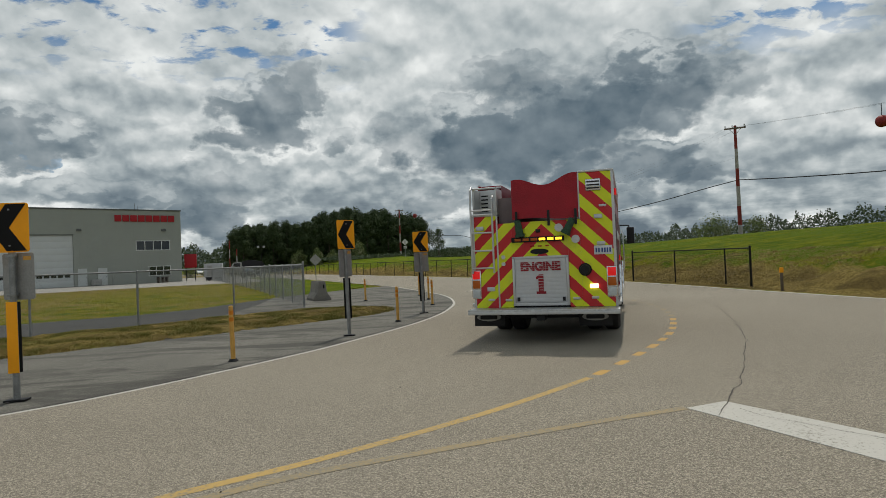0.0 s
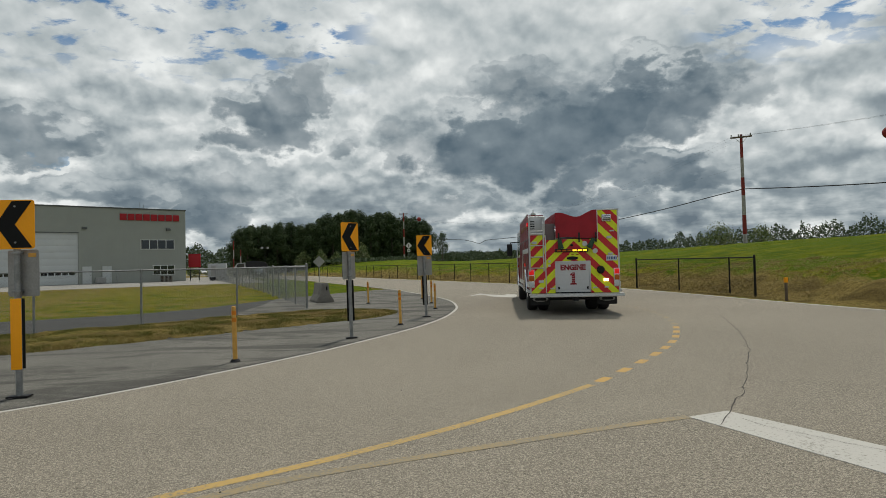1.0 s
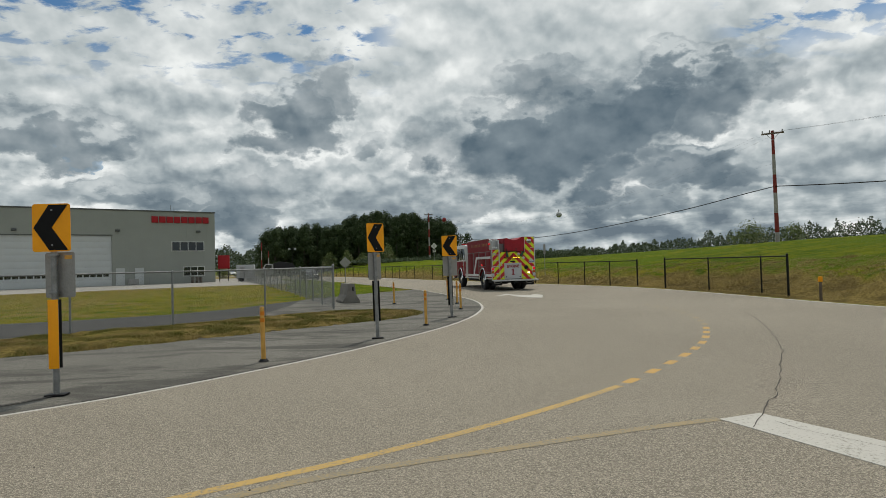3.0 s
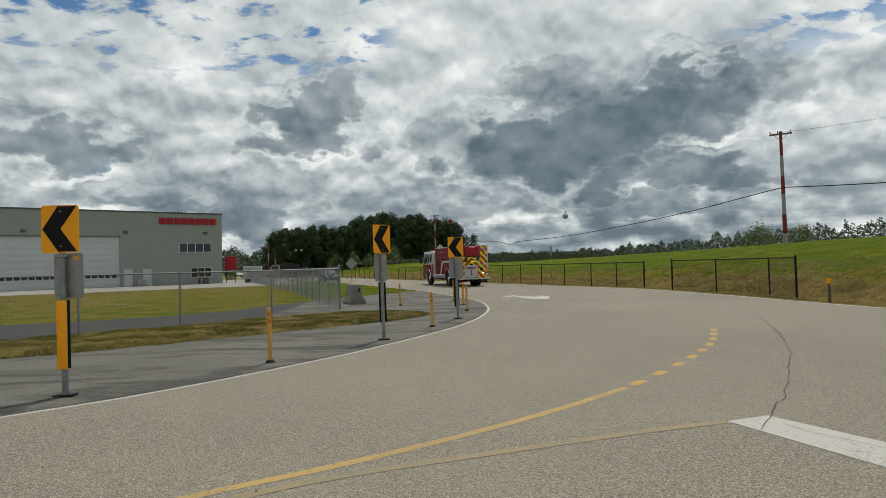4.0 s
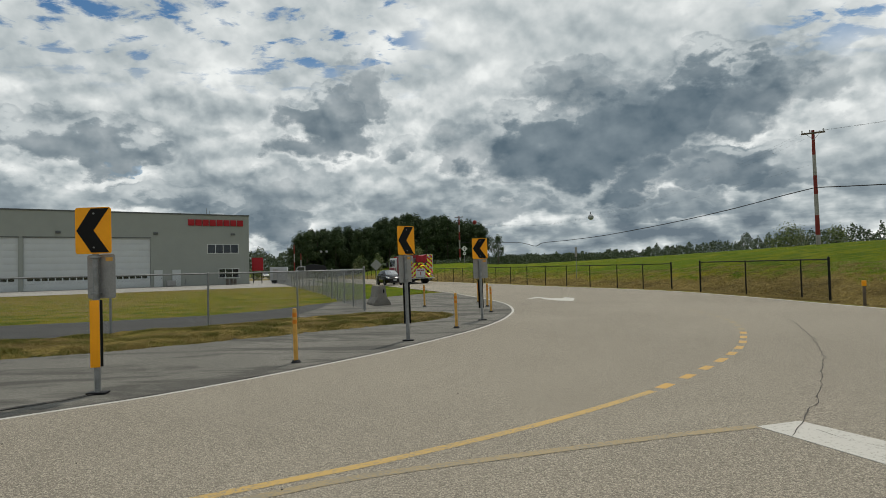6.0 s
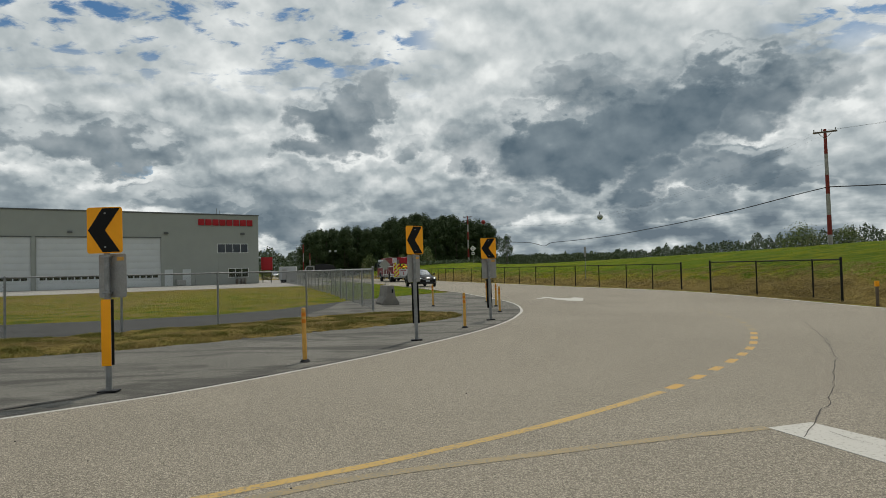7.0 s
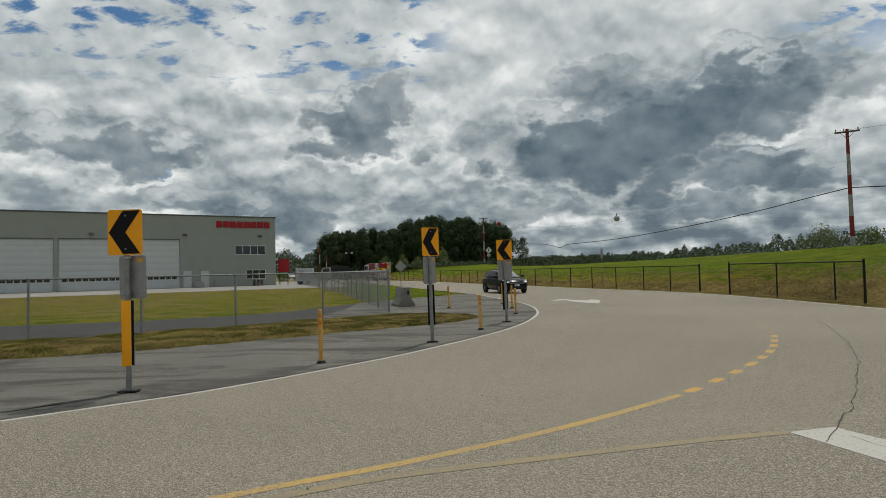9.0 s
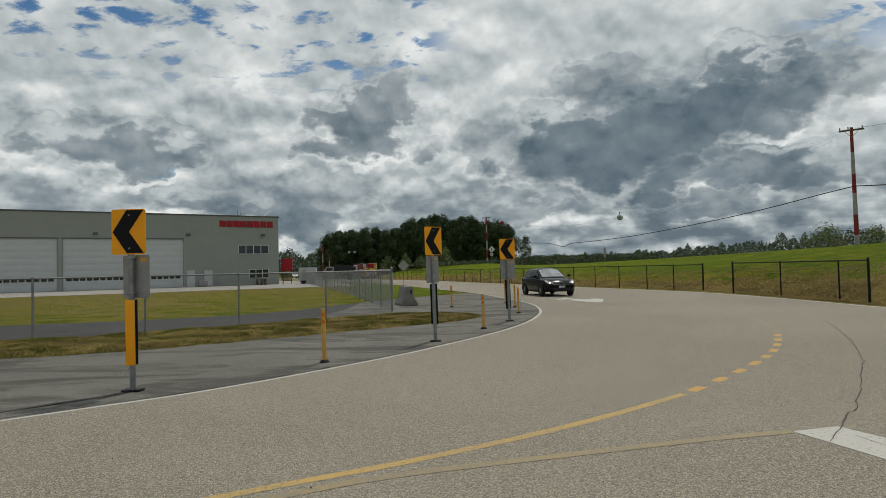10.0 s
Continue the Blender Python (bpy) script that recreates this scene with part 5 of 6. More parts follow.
def letters(text, size, mat, name, parent, m, label="", width=1.0, bold=0.0):
    cu = bpy.data.curves.new(name, "FONT")
    cu.body, cu.size, cu.align_x, cu.extrude, cu.offset = text, size, "CENTER", 0.004, bold
    ob = bpy.data.objects.new(name, cu)
    scene.collection.objects.link(ob)
    me = bpy.data.meshes.new_from_object(ob.evaluated_get(bpy.context.evaluated_depsgraph_get()))
    bpy.data.objects.remove(ob)
    me.materials.clear()
    me.materials.append(mat)
    o = new(name, me)
    o.parent = parent
    me.transform(m @ Matrix.Diagonal((width, 1, 1, 1)))
    return tagged(o, label)


def wheel_parts(parent, x, y, r, w, side, name="wheel", rim_mat=None, hub=True):
    wh = new(name)
    wh.parent = parent
    wh.matrix_basis = pose(x, y, r)
    bm = B()
    prof = [(r * 0.58, -w / 2), (r * 0.9, -w / 2), (r * 0.985, -w * 0.38), (r, -w * 0.2), (r, w * 0.2), (r * 0.985, w * 0.38), (r * 0.9, w / 2), (r * 0.58, w / 2)]
    n = 32
    rings = [[bm.verts.new((q, math.cos(a) * rr, math.sin(a) * rr)) for rr, q in prof] for a in [2 * math.pi * k / n for k in range(n)]]
    for k in range(n):
        for j in range(len(prof)):
            bm.faces.new((rings[k][j], rings[(k + 1) % n][j], rings[(k + 1) % n][(j + 1) % len(prof)], rings[k][(j + 1) % len(prof)]))
    part("tyre", bm, RUBBER, wh, "black tyre")
    bm = B()
    s = side
    rod(bm, (s * -w * 0.3, 0, 0), (s * w * 0.28, 0, 0), r * 0.60, r * 0.60, 28)
    if hub:
        rod(bm, (s * w * 0.28, 0, 0), (s * w * 0.46, 0, 0), r * 0.36, r * 0.22, 20)
        for k in range(8):
            a = k * math.pi / 4
            rod(bm, (s * w * 0.28, math.cos(a) * r * 0.46, math.sin(a) * r * 0.46), (s * w * 0.36, math.cos(a) * r * 0.46, math.sin(a) * r * 0.46), r * 0.05, r * 0.05, 6)
    else:
        for k in range(10):
            a = k * math.pi / 5
            d = Vector((0, math.cos(a), math.sin(a)))
            rod(bm, Vector((s * w * 0.33, 0, 0)) + d * r * 0.1, Vector((s * w * 0.36, 0, 0)) + d * r * 0.56, r * 0.06, r * 0.045, 5)
    part("rim", bm, rim_mat or CHROME, wh, "bright metal rim")
    return wh


def fire_engine():
    e = thing("fire_engine", pose(0, 0, 0), "red fire engine with lime and red chevron rear driving off", "fire engine")

    def P(name, bm, mat, label="", parent=e, flat=False):
        return part(name, bm, mat, parent, label, flat)

    def bx(name, mat, x0, x1, y0, y1, z0, z1, bev=0.0, label="", parent=e):
        bm = B()
        box(bm, x0, x1, y0, y1, z0, z1, bev)
        return P(name, bm, mat, label, parent)
    RA, FA, R = 2.3, 7.7, 0.53
    # body blocks
    bx("chassis", SHADOW_BLACK, -0.46, 0.46, 0.45, 9.2, 0.48, 0.78, 0.02)
    bx("underbody", SHADOW_BLACK, -1.1, 1.1, 0.5, 1.65, 0.36, 0.60, 0.03)
    bx("underbody", SHADOW_BLACK, -1.1, 1.1, 3.0, 6.2, 0.42, 0.60, 0.03)
    bm = B()
    arch = [(RA + 0.66 * math.cos(a), R + 0.66 * math.sin(a)) for a in [math.pi * k / 10 for k in range(11)]]
    side = [(0.44, 0.56), (0.44, 2.19), (0.98, 2.19), (0.98, 2.80), (5.7, 2.80), (5.7, 0.56)] + [q for q in arch if q[1] >= 0.56]
    prism(bm, side, "x", -1.24, -0.79, 0.0)
    body_l = P("side_body", bm, ENGINE_RED, "red painted body side with lockers")
    bm = B()
    side_r = [(0.44, 0.56), (0.44, 2.85), (5.7, 2.85), (5.7, 0.56)] + [q for q in arch if q[1] >= 0.56]
    prism(bm, side_r, "x", 0.66, 1.24, 0.0)
    P("side_body", bm, ENGINE_RED, "tall red painted body side")
    bx("hose_bed", STEEL_PALE, -0.785, 0.655, 0.44, 5.7, 0.62, 2.05, 0.0, "satin steel hose bed")
    bx("tray_wall", DULL_ALU, -0.785, -0.50, 0.60, 5.6, 2.054, 2.52, 0.01, "stainless tray beside the hose bed")
    bx("pump_panel", ALU, -1.22, 1.22, 5.704, 6.35, 0.62, 2.55, 0.02)
    # rear skins with stripes: pieces round the roller door
    sk = 0.432
    for x0, x1, z0, z1 in ((-1.24, -0.79, 0.56, 2.19), (-0.788, -0.535, 0.56, 2.05), (-0.533, 0.445, 1.45, 2.06), (0.447, 0.658, 0.56, 2.06), (0.66, 1.24, 0.56, 2.85)):
        bx("rear_panel", STRIPES, x0, x1, sk - 0.006, sk + 0.004, z0, z1, 0.0, "red and lime retroreflective chevron panel")
    for x0, x1, z0, z1 in ((-0.805, -0.775, 0.56, 2.2), (0.645, 0.67, 2.06, 2.86), (1.20, 1.245, 0.56, 2.87), (-1.245, -1.205, 0.56, 2.2)):
        bx("corner_trim", ALU, x0, x1, sk - 0.012, sk + 0.02, z0, z1, 0.004)
    bx("top_trim", ALU, 0.655, 1.25, 0.41, 5.7, 2.853, 2.885, 0.006)
    # roller door in the middle
    d = bx("roller_door", STEEL_PALE, -0.49, 0.40, 0.415, 0.44, 0.64, 1.41, 0.004, "pale satin roller door")
    for k in range(11):
        bx("slat", STEEL_PALE, -0.485, 0.395, 0.409, 0.418, 0.652 + k * 0.069, 0.652 + k * 0.069 + 0.0675, 0.002, "", d)
    for x0, x1, z0, z1 in ((-0.535, -0.492, 0.60, 1.45), (0.402, 0.445, 0.60, 1.45), (-0.535, 0.445, 1.412, 1.45), (-0.535, 0.445, 0.585, 0.635)):
        bx("door_frame", ALU, x0, x1, 0.40, 0.43, z0, z1, 0.005)
    for x in (-0.44, 0.35):
        bx("latch", SHADOW_BLACK, x - 0.025, x + 0.025, 0.392, 0.408, 0.665, 0.735, 0.005)
    mt = pose(-0.045, 0.4045, 1.205, 90, 0, 0)
    letters("ENGINE", 0.195, LETTER_RED, "lettering", d, mt, "dark red block letters", 1.0, 0.012)
    bm = B()
    prism(bm, [(-0.125, 0.79), (0.045, 0.79), (0.045, 0.835), (0.005, 0.835), (0.005, 1.13), (-0.065, 1.13), (-0.125, 1.085), (-0.125, 1.045), (-0.085, 1.055), (-0.085, 0.835), (-0.125, 0.835)], "y", 0.4005, 0.4085)
    P("lettering", bm, LETTER_RED, "dark red numeral one", d)
    for k in range(4):
        bx("pinstripe", STEEL_PALE, -0.40, 0.31, 0.398, 0.4002, 1.224 + k * 0.033, 1.2275 + k * 0.033, 0.0, "", d)
    for k in range(6):
        bx("pinstripe", STEEL_PALE, -0.085, 0.005, 0.398, 0.401, 0.855 + k * 0.05, 0.862 + k * 0.05, 0.0, "", d)
    # tailboard
    bx("tailboard", TREAD, -1.27, 1.27, 0.0, 0.43, 0.50, 0.555, 0.012, "aluminium tread-plate tailboard")
    bx("tailboard_lip", ALU, -1.27, 1.27, -0.01, 0.015, 0.47, 0.52, 0.005)
    for x in (-0.97, 0.86):
        bm = B()
        rod(bm, (x, 0.30, 0.40), (x, 0.335, 0.40), 0.16, 0.16, 24)
        bmesh.ops.scale(bm, vec=(1.35, 1, 0.42), verts=bm.verts, space=Matrix.Translation((-x, -0.3, -0.40)))
        P("mud_flap_badge", bm, SIGN_BACK, "pale oval badge on the mud flap")
        bx("badge_centre", RUBBER, x - 0.15, x + 0.15, 0.292, 0.301, 0.365, 0.435, 0.02)
        bx("mud_flap", RUBBER, x - 0.27, x + 0.27, 0.345, 0.36, 0.24, 0.48, 0.004)
    bx("tow_hitch", SHADOW_BLACK, -0.09, 0.05, 0.05, 0.4, 0.36, 0.48, 0.01)
    # hose-bed cover
    bm = B()
    nx, ny = 14, 18
    grid = []
    for j in range(ny + 1):
        for i in range(nx + 1):
            u, v = i / nx, j / ny
            x = -0.50 + 1.145 * u
            sag = 0.13 * math.sin(math.pi * u) ** 2 * (1 + 0.3 * math.sin(3 * v))
            z = 2.80 + 0.06 * u - sag + 0.02 * math.sin(9 * u + 4 * v)
            grid.append(bm.verts.new((x, 0.50 + 4.9 * v, z)))
    w = nx + 1
    for j in range(ny):
        for i in range(nx):
            bm.faces.new((grid[j * w + i], grid[j * w + i + 1], grid[j * w + w + i + 1], grid[j * w + w + i]))
    low = []
    for i in range(nx + 1):
        u = i / nx
        low.append([bm.verts.new((-0.50 + 1.145 * u, 0.40 - 0.04 * math.sin(math.pi * u) - 0.012 * math.sin(17 * u), grid[i].co.z - (grid[i].co.z - 2.10) * k / 4 + (0.02 * math.sin(6 * u) if k == 4 else 0))) for k in range(5)])
    for i in range(nx):
        bm.faces.new((grid[i], low[i][0], low[i + 1][0], grid[i + 1]))
        for k in range(4):
            bm.faces.new((low[i][k], low[i][k + 1], low[i + 1][k + 1], low[i + 1][k]))
    # left flank hanging down to the tray
    fl = [bm.verts.new((-0.50, 0.50 + 4.9 * j / ny, 2.5)) for j in range(ny + 1)]
    for j in range(ny):
        bm.faces.new((grid[j * w], grid[(j + 1) * w], fl[j + 1], fl[j]))
    bmesh.ops.recalc_face_normals(bm, faces=bm.faces)
    P("hose_bed_cover", bm, VINYL, "sagging dark red vinyl hose-bed cover")
    for x in (-0.42, 0.14, 0.60):
        bx("strap", RUBBER, x - 0.022, x + 0.022, 0.345, 0.36, 1.97, 2.24, 0.004, "black tie-down strap")
    for x, tilt in ((-0.39, 8), (0.50, -28)):
        bm = B()
        rod(bm, (0, 0, -0.14), (0, 0, 0.10), 0.07, 0.055, 14)
        rod(bm, (0, 0, -0.19), (0, 0, -0.14), 0.085, 0.085, 14)
        o = P("hose_end", bm, HOSE_GREEN, "dark green hose end hung at the rear")
        o.matrix_basis = pose(x, 0.36, 1.98, 0, -tilt, 0)
    # light bar
    lb = bx("arrow_bar", SHADOW_BLACK, -0.53, 0.39, 0.375, 0.415, 1.70, 1.79, 0.015, "black traffic arrow light bar")
    for k in range(6):
        x = -0.47 + k * 0.142
        bx("lamp", LIT_AMBER if k > 2 else LENS_AMBER, x, x + 0.11, 0.366, 0.378, 1.722, 1.768, 0.004, "lit amber lamp" if k > 2 else "unlit amber lamp", lb)
    for k in range(3):
        x = -0.17 + k * 0.13
        bx("marker_lamp", LENS_RED, x - 0.035, x + 0.035, 0.412, 0.425, 1.615, 1.635, 0.004)
    bm = B()
    rod(bm, (0, 0.405, 0), (0, 0.425, 0), 0.1, 0.1, 28)
    bmesh.ops.scale(bm, vec=(1.6, 1, 0.48), verts=bm.verts)
    o = P("badge", bm, SHADOW_BLACK, "black oval maker's badge")
    o.location = (-0.05, 0, 1.53)
    bx("camera_pod", SHADOW_BLACK, -0.10, -0.02, 0.39, 0.425, 1.86, 1.92, 0.01)
    # tail lamps
    for x in (-1.195, 1.155):
        bez = bx("lamp_cluster", CHROME, x - 0.085, x + 0.085, 0.40, 0.427, 0.72, 1.235, 0.01, "chrome rear lamp cluster")
        for z, mt_, lab in ((1.145, LIT_RED, "red lens"), (0.98, LENS_AMBER, "amber lens"), (0.815, LENS_CLEAR, "clear lens")):
            bx("lens", mt_, x - 0.068, x + 0.068, 0.388, 0.402, z - 0.072, z + 0.072, 0.008, lab, bez)
    for x, z, lit in ((-0.93, 0.89, 0), (0.86, 0.91, 1), (-1.10, 1.98, 0), (0.97, 2.09, 0)):
        bx("warning_lamp", LIT_WARM if lit else LENS_CLEAR, x - 0.07, x + 0.07, 0.395, 0.425, z - 0.036, z + 0.036, 0.008, "rectangular warning lamp")
    bx("vent", CHROME, 0.78, 1.03, 0.40, 0.427, 2.53, 2.73, 0.02, "chrome louvred vent")
    for k in range(3):
        bx("louvre", SHADOW_BLACK, 0.80, 1.01, 0.392, 0.402, 2.56 + k * 0.055, 2.585 + k * 0.055, 0.003)
    bm = B()
    rod(bm, (0.72, 0.29, 1.19), (0.72, 0.43, 1.19), 0.075, 0.09, 20)
    rod(bm, (0.72, 0.43, 1.19), (0.72, 0.415, 1.19), 0.11, 0.11, 20)
    P("hose_inlet", bm, SHADOW_BLACK, "black capped hose inlet")
    for x, z, rr in ((0.58, 1.72, 0.07), (0.30, 1.93, 0.07), (-0.69, 1.33, 0.035), (-0.69, 1.45, 0.035)):
        bm = B()
        rod(bm, (x, 0.40, z), (x, 0.43, z), rr, rr, 18)
        P("cap", bm, ALU, "round metal cap")
    for x, z in ((-0.62, 0.69), (0.56, 0.70), (-0.93, 0.70), (0.87, 0.71), (1.05, 2.27)):
        bx("grab_fitting", ALU, x - 0.06, x + 0.06, 0.405, 0.43, z - 0.02, z + 0.02, 0.008)
    bx("grab_fitting", ALU, 0.93, 1.07, 0.395, 0.425, 1.60, 1.66, 0.012)
    pl = bx("number_plate", PLATE_WHITE, 0.88, 1.18, 0.405, 0.42, 1.44, 1.59, 0.006, "white and blue number plate")
    for k in range(6):
        x = 0.905 + k * 0.043 + (0.01 if k > 1 else 0)
        bx("bar", PLATE_BLUE, x, x + 0.026, 0.399, 0.406, 1.475, 1.55, 0.0, "", pl)
    # ladder on the rear corner and rack above it
    ld = new("ladder")
    ld.parent = e
    tagged(ld, "aluminium rear access ladder")
    for x in (-1.24, -0.85):
        bm = B()
        pipe(bm, [(x, 0.36, 1.18), (x, 0.34, 1.3), (x, 0.34, 2.66 if x < -1 else 2.48), (x, 0.44, 2.74 if x < -1 else 2.56)], 0.019)
        part("rail", bm, ALU, ld)
    for z in (1.27, 1.58, 1.9, 2.22, 2.3):
        bm = B()
        rod(bm, (-1.24, 0.335, z), (-0.85, 0.335, z), 0.016)
        part("rung", bm, ALU, ld)
    rk = new("rear_basket")
    rk.parent = e
    tagged(rk, "open aluminium basket above the ladder")
    for x0, x1, y0, y1, z0, z1 in ((-1.23, -0.80, 0.46, 0.97, 2.195, 2.22), (-1.23, -1.20, 0.46, 0.97, 2.22, 2.70), (-1.23, -0.80, 0.93, 0.965, 2.22, 2.72), (-0.815, -0.785, 0.46, 0.97, 2.22, 2.70)):
        bm = B()
        box(bm, x0, x1, y0, y1, z0, z1, 0.006)
        part("panel", bm, ALU, rk)
    bm = B()
    pipe(bm, [(-1.22, 0.45, 2.70), (-0.80, 0.45, 2.70), (-0.80, 0.95, 2.76), (-1.22, 0.95, 2.76), (-1.22, 0.45, 2.70)], 0.018)
    part("rail", bm, ALU, rk)
    for k in range(5):
        bx("grip_slot", SHADOW_BLACK, -1.17, -1.04, 0.922, 0.931, 2.32 + k * 0.07, 2.345 + k * 0.07, 0.0, "", rk)
    # flanks: shutters, stripes, arches, rails
    for sx in (-1, 1):
        xo = 1.24 * sx
        def flank(name, mat, y0, y1, z0, z1, out, label="", parent=e):
            a, b = sorted((xo, xo + sx * out))
            return bx(name, mat, a, b, y0, y1, z0, z1, 0.004, label, parent)
        for y0, y1, z0, z1 in ((0.55, 1.55, 0.95, 2.12), (1.62, 3.0, 1.27, 2.12), (3.08, 4.2, 0.66, 2.12), (4.28, 5.6, 0.66, 2.12)):
            sh = flank("locker_shutter", SHUTTER_RED, y0 + 0.04, y1 - 0.04, z0 + 0.04, z1 - 0.04, 0.012, "red slatted roller shutter")
            for k in range(int((z1 - z0 - 0.1) / 0.12)):
                flank("slat", SHUTTER_RED, y0 + 0.05, y1 - 0.05, z0 + 0.06 + k * 0.12, z0 + 0.06 + k * 0.12 + 0.10, 0.018, "", sh)
            for q0, q1, w0, w1 in ((y0, y0 + 0.04, z0, z1), (y1 - 0.04, y1, z0, z1), (y0 + 0.04, y1 - 0.04, z1 - 0.04, z1), (y0 + 0.04, y1 - 0.04, z0, z0 + 0.04)):
                flank("frame", DULL_ALU, q0, q1, w0, w1, 0.022, "", sh)
        flank("white_stripe", ENGINE_WHITE, 0.6, 3.4, 1.70, 1.84, 0.026, "broad white reflective stripe")
        bm = B()
        a, b = sorted((xo, xo + sx * 0.026))
        prism(bm, [(3.4, 1.84), (3.4, 1.70), (4.1, 0.72), (4.3, 0.72), (3.62, 1.84)], "x", a, b)
        P("white_stripe", bm, ENGINE_WHITE, "slanting white reflective stripe")
        flank("white_stripe", ENGINE_WHITE, 3.1, 6.3, 0.72, 0.84, 0.03)
        flank("white_stripe", ENGINE_WHITE, 0.46, 1.6, 0.72, 0.86, 0.026)
        for k in range(13):
            y = 1.25 + k * 0.30
            if k in (4, 12):
                continue
            flank("letter_bar", GOLD, y, y + 0.15, 2.42, 2.58, 0.008, "gold lettering too small to read")
        flank("rub_rail", ALU, 2.98, 6.3, 0.58, 0.64, 0.05, "aluminium rub rail")
        flank("rub_rail", ALU, 0.44, 1.6, 0.58, 0.64, 0.05)
        bx("roof_rail", ALU, xo - 0.03 if sx > 0 else xo - 0.01, xo + 0.01 if sx > 0 else xo + 0.03, 1.0, 5.7, 2.80 if sx < 0 else 2.885, 2.84 if sx < 0 else 2.92, 0.01)
        for y, z, mt_ in ((0.80, 2.52, LIT_RED), (2.35, 1.36, LIT_RED), (7.1, 1.3, LENS_RED)):
            flank("side_lamp", mt_, y - 0.1, y + 0.1, z - 0.05, z + 0.05, 0.04, "red side warning lamp")
        for ya in (RA, FA):
            bm = B()
            n = 14
            for k in range(n):
                a0, a1 = math.pi * k / n, math.pi * (k + 1) / n
                for rr in (0.66,):
                    rod(bm, (xo + sx * 0.02, ya + rr * math.cos(a0), R + rr * math.sin(a0)), (xo + sx * 0.02, ya + rr * math.cos(a1), R + rr * math.sin(a1)), 0.04, 0.04, 6)
            P("wheel_arch", bm, CHROME, "polished wheel-arch trim")
        bm = B()
        pipe(bm, [(xo + sx * 0.05, 6.45, 0.95), (xo + sx * 0.09, 6.45, 1.1), (xo + sx * 0.09, 6.45, 1.9), (xo + sx * 0.05, 6.45, 2.05)], 0.02)
        P("grab_rail", bm, CHROME)
        # mirror
        mi = new("mirror")
        mi.parent = e
        bm = B()
        box(bm, min(xo + sx * 0.18, xo + sx * 0.40), max(xo + sx * 0.18, xo + sx * 0.40), 9.12, 9.24, 1.72, 2.22, 0.03)
        part("housing", bm, RUBBER, mi, "black mirror housing")
        bm = B()
        pipe(bm, [(xo - sx * 0.06, 9.3, 2.3), (xo + sx * 0.25, 9.22, 2.28), (xo + sx * 0.25, 9.18, 2.1)], 0.02)
        part("arm", bm, RUBBER, mi)
        wheel_parts(e, xo - sx * 0.16, FA, R, 0.32, sx)
        wheel_parts(e, xo - sx * 0.16, RA, R, 0.30, sx)
        wheel_parts(e, xo - sx * 0.50, RA, R, 0.30, sx)
    bm = B()
    rod(bm, (-1.0, RA, R), (1.0, RA, R), 0.11, 0.11, 12)
    rod(bm, (-0.2, RA, R), (0.2, RA, R), 0.24, 0.24, 14)
    P("axle", bm, SHADOW_BLACK)
    # cab
    bm = B()
    archf = [(FA + 0.66 * math.cos(a), R + 0.66 * math.sin(a)) for a in [math.pi * k / 10 for k in range(11)]]
    cab = [(6.38, 0.60), (6.38, 1.62), (9.68, 1.62), (9.72, 1.2), (9.70, 0.60)] + [q for q in archf if q[1] >= 0.60]
    prism(bm, cab, "x", -1.22, 1.22, 0.02)
    P("cab", bm, ENGINE_RED, "red lower cab")
    bm = B()
    prism(bm, [(6.38, 1.60), (6.38, 2.62), (6.5, 2.68), (9.1, 2.68), (9.35, 2.58), (9.66, 1.60)], "x", -1.20, 1.20, 0.02)
    P("cab_top", bm, ENGINE_WHITE, "white upper cab")
    for sx in (-1, 1):
        a, b = sorted((1.20 * sx, 1.212 * sx))
        for outline in ([(6.65, 1.72), (6.65, 2.45), (7.5, 2.45), (7.5, 1.72)], [(7.62, 1.72), (7.62, 2.45), (8.02, 2.45), (8.02, 1.72)], [(8.15, 1.68), (8.15, 2.48), (9.05, 2.48), (9.36, 1.68)]):
            bm = B()
            prism(bm, outline, "x", a, b, 0.004)
            P("side_window", bm, GLASS_DARK, "dark cab side window")
        for y in (7.56, 8.08):
            a2, b2 = sorted((1.22 * sx, 1.228 * sx))
            bx("door_gap", SHADOW_BLACK, a2, b2, y - 0.012, y + 0.012, 0.9, 1.62)
    bm = B()
    prism(bm, [(-1.08, 1.75), (1.08, 1.75), (0.98, 2.5), (-0.98, 2.5)], "y", 9.60, 9.63, 0.0)
    ws = P("windscreen", bm, GLASS_DARK, "dark windscreen")
    ws.matrix_basis = pose(0, 0, 0)
    bx("light_bar", LENS_RED, -0.85, 0.85, 8.5, 8.85, 2.684, 2.83, 0.03, "red roof light bar")
    bx("front_bumper", CHROME, -1.22, 1.22, 9.74, 10.05, 0.48, 0.82, 0.04, "polished front bumper")
    bx("grille", CHROME, -0.6, 0.6, 9.724, 9.76, 0.86, 1.5, 0.02)
    for x in (-0.95, 0.95):
        bx("headlamp", LENS_CLEAR, x - 0.2, x + 0.2, 9.722, 9.77, 0.95, 1.15, 0.02)
    for ch in e.children:
        if not ch.name.startswith(("wheel", "axle")) or ch.type == "MESH" and ch.name.startswith("wheel_arch"):
            ch.location.z += 0.045
    return e


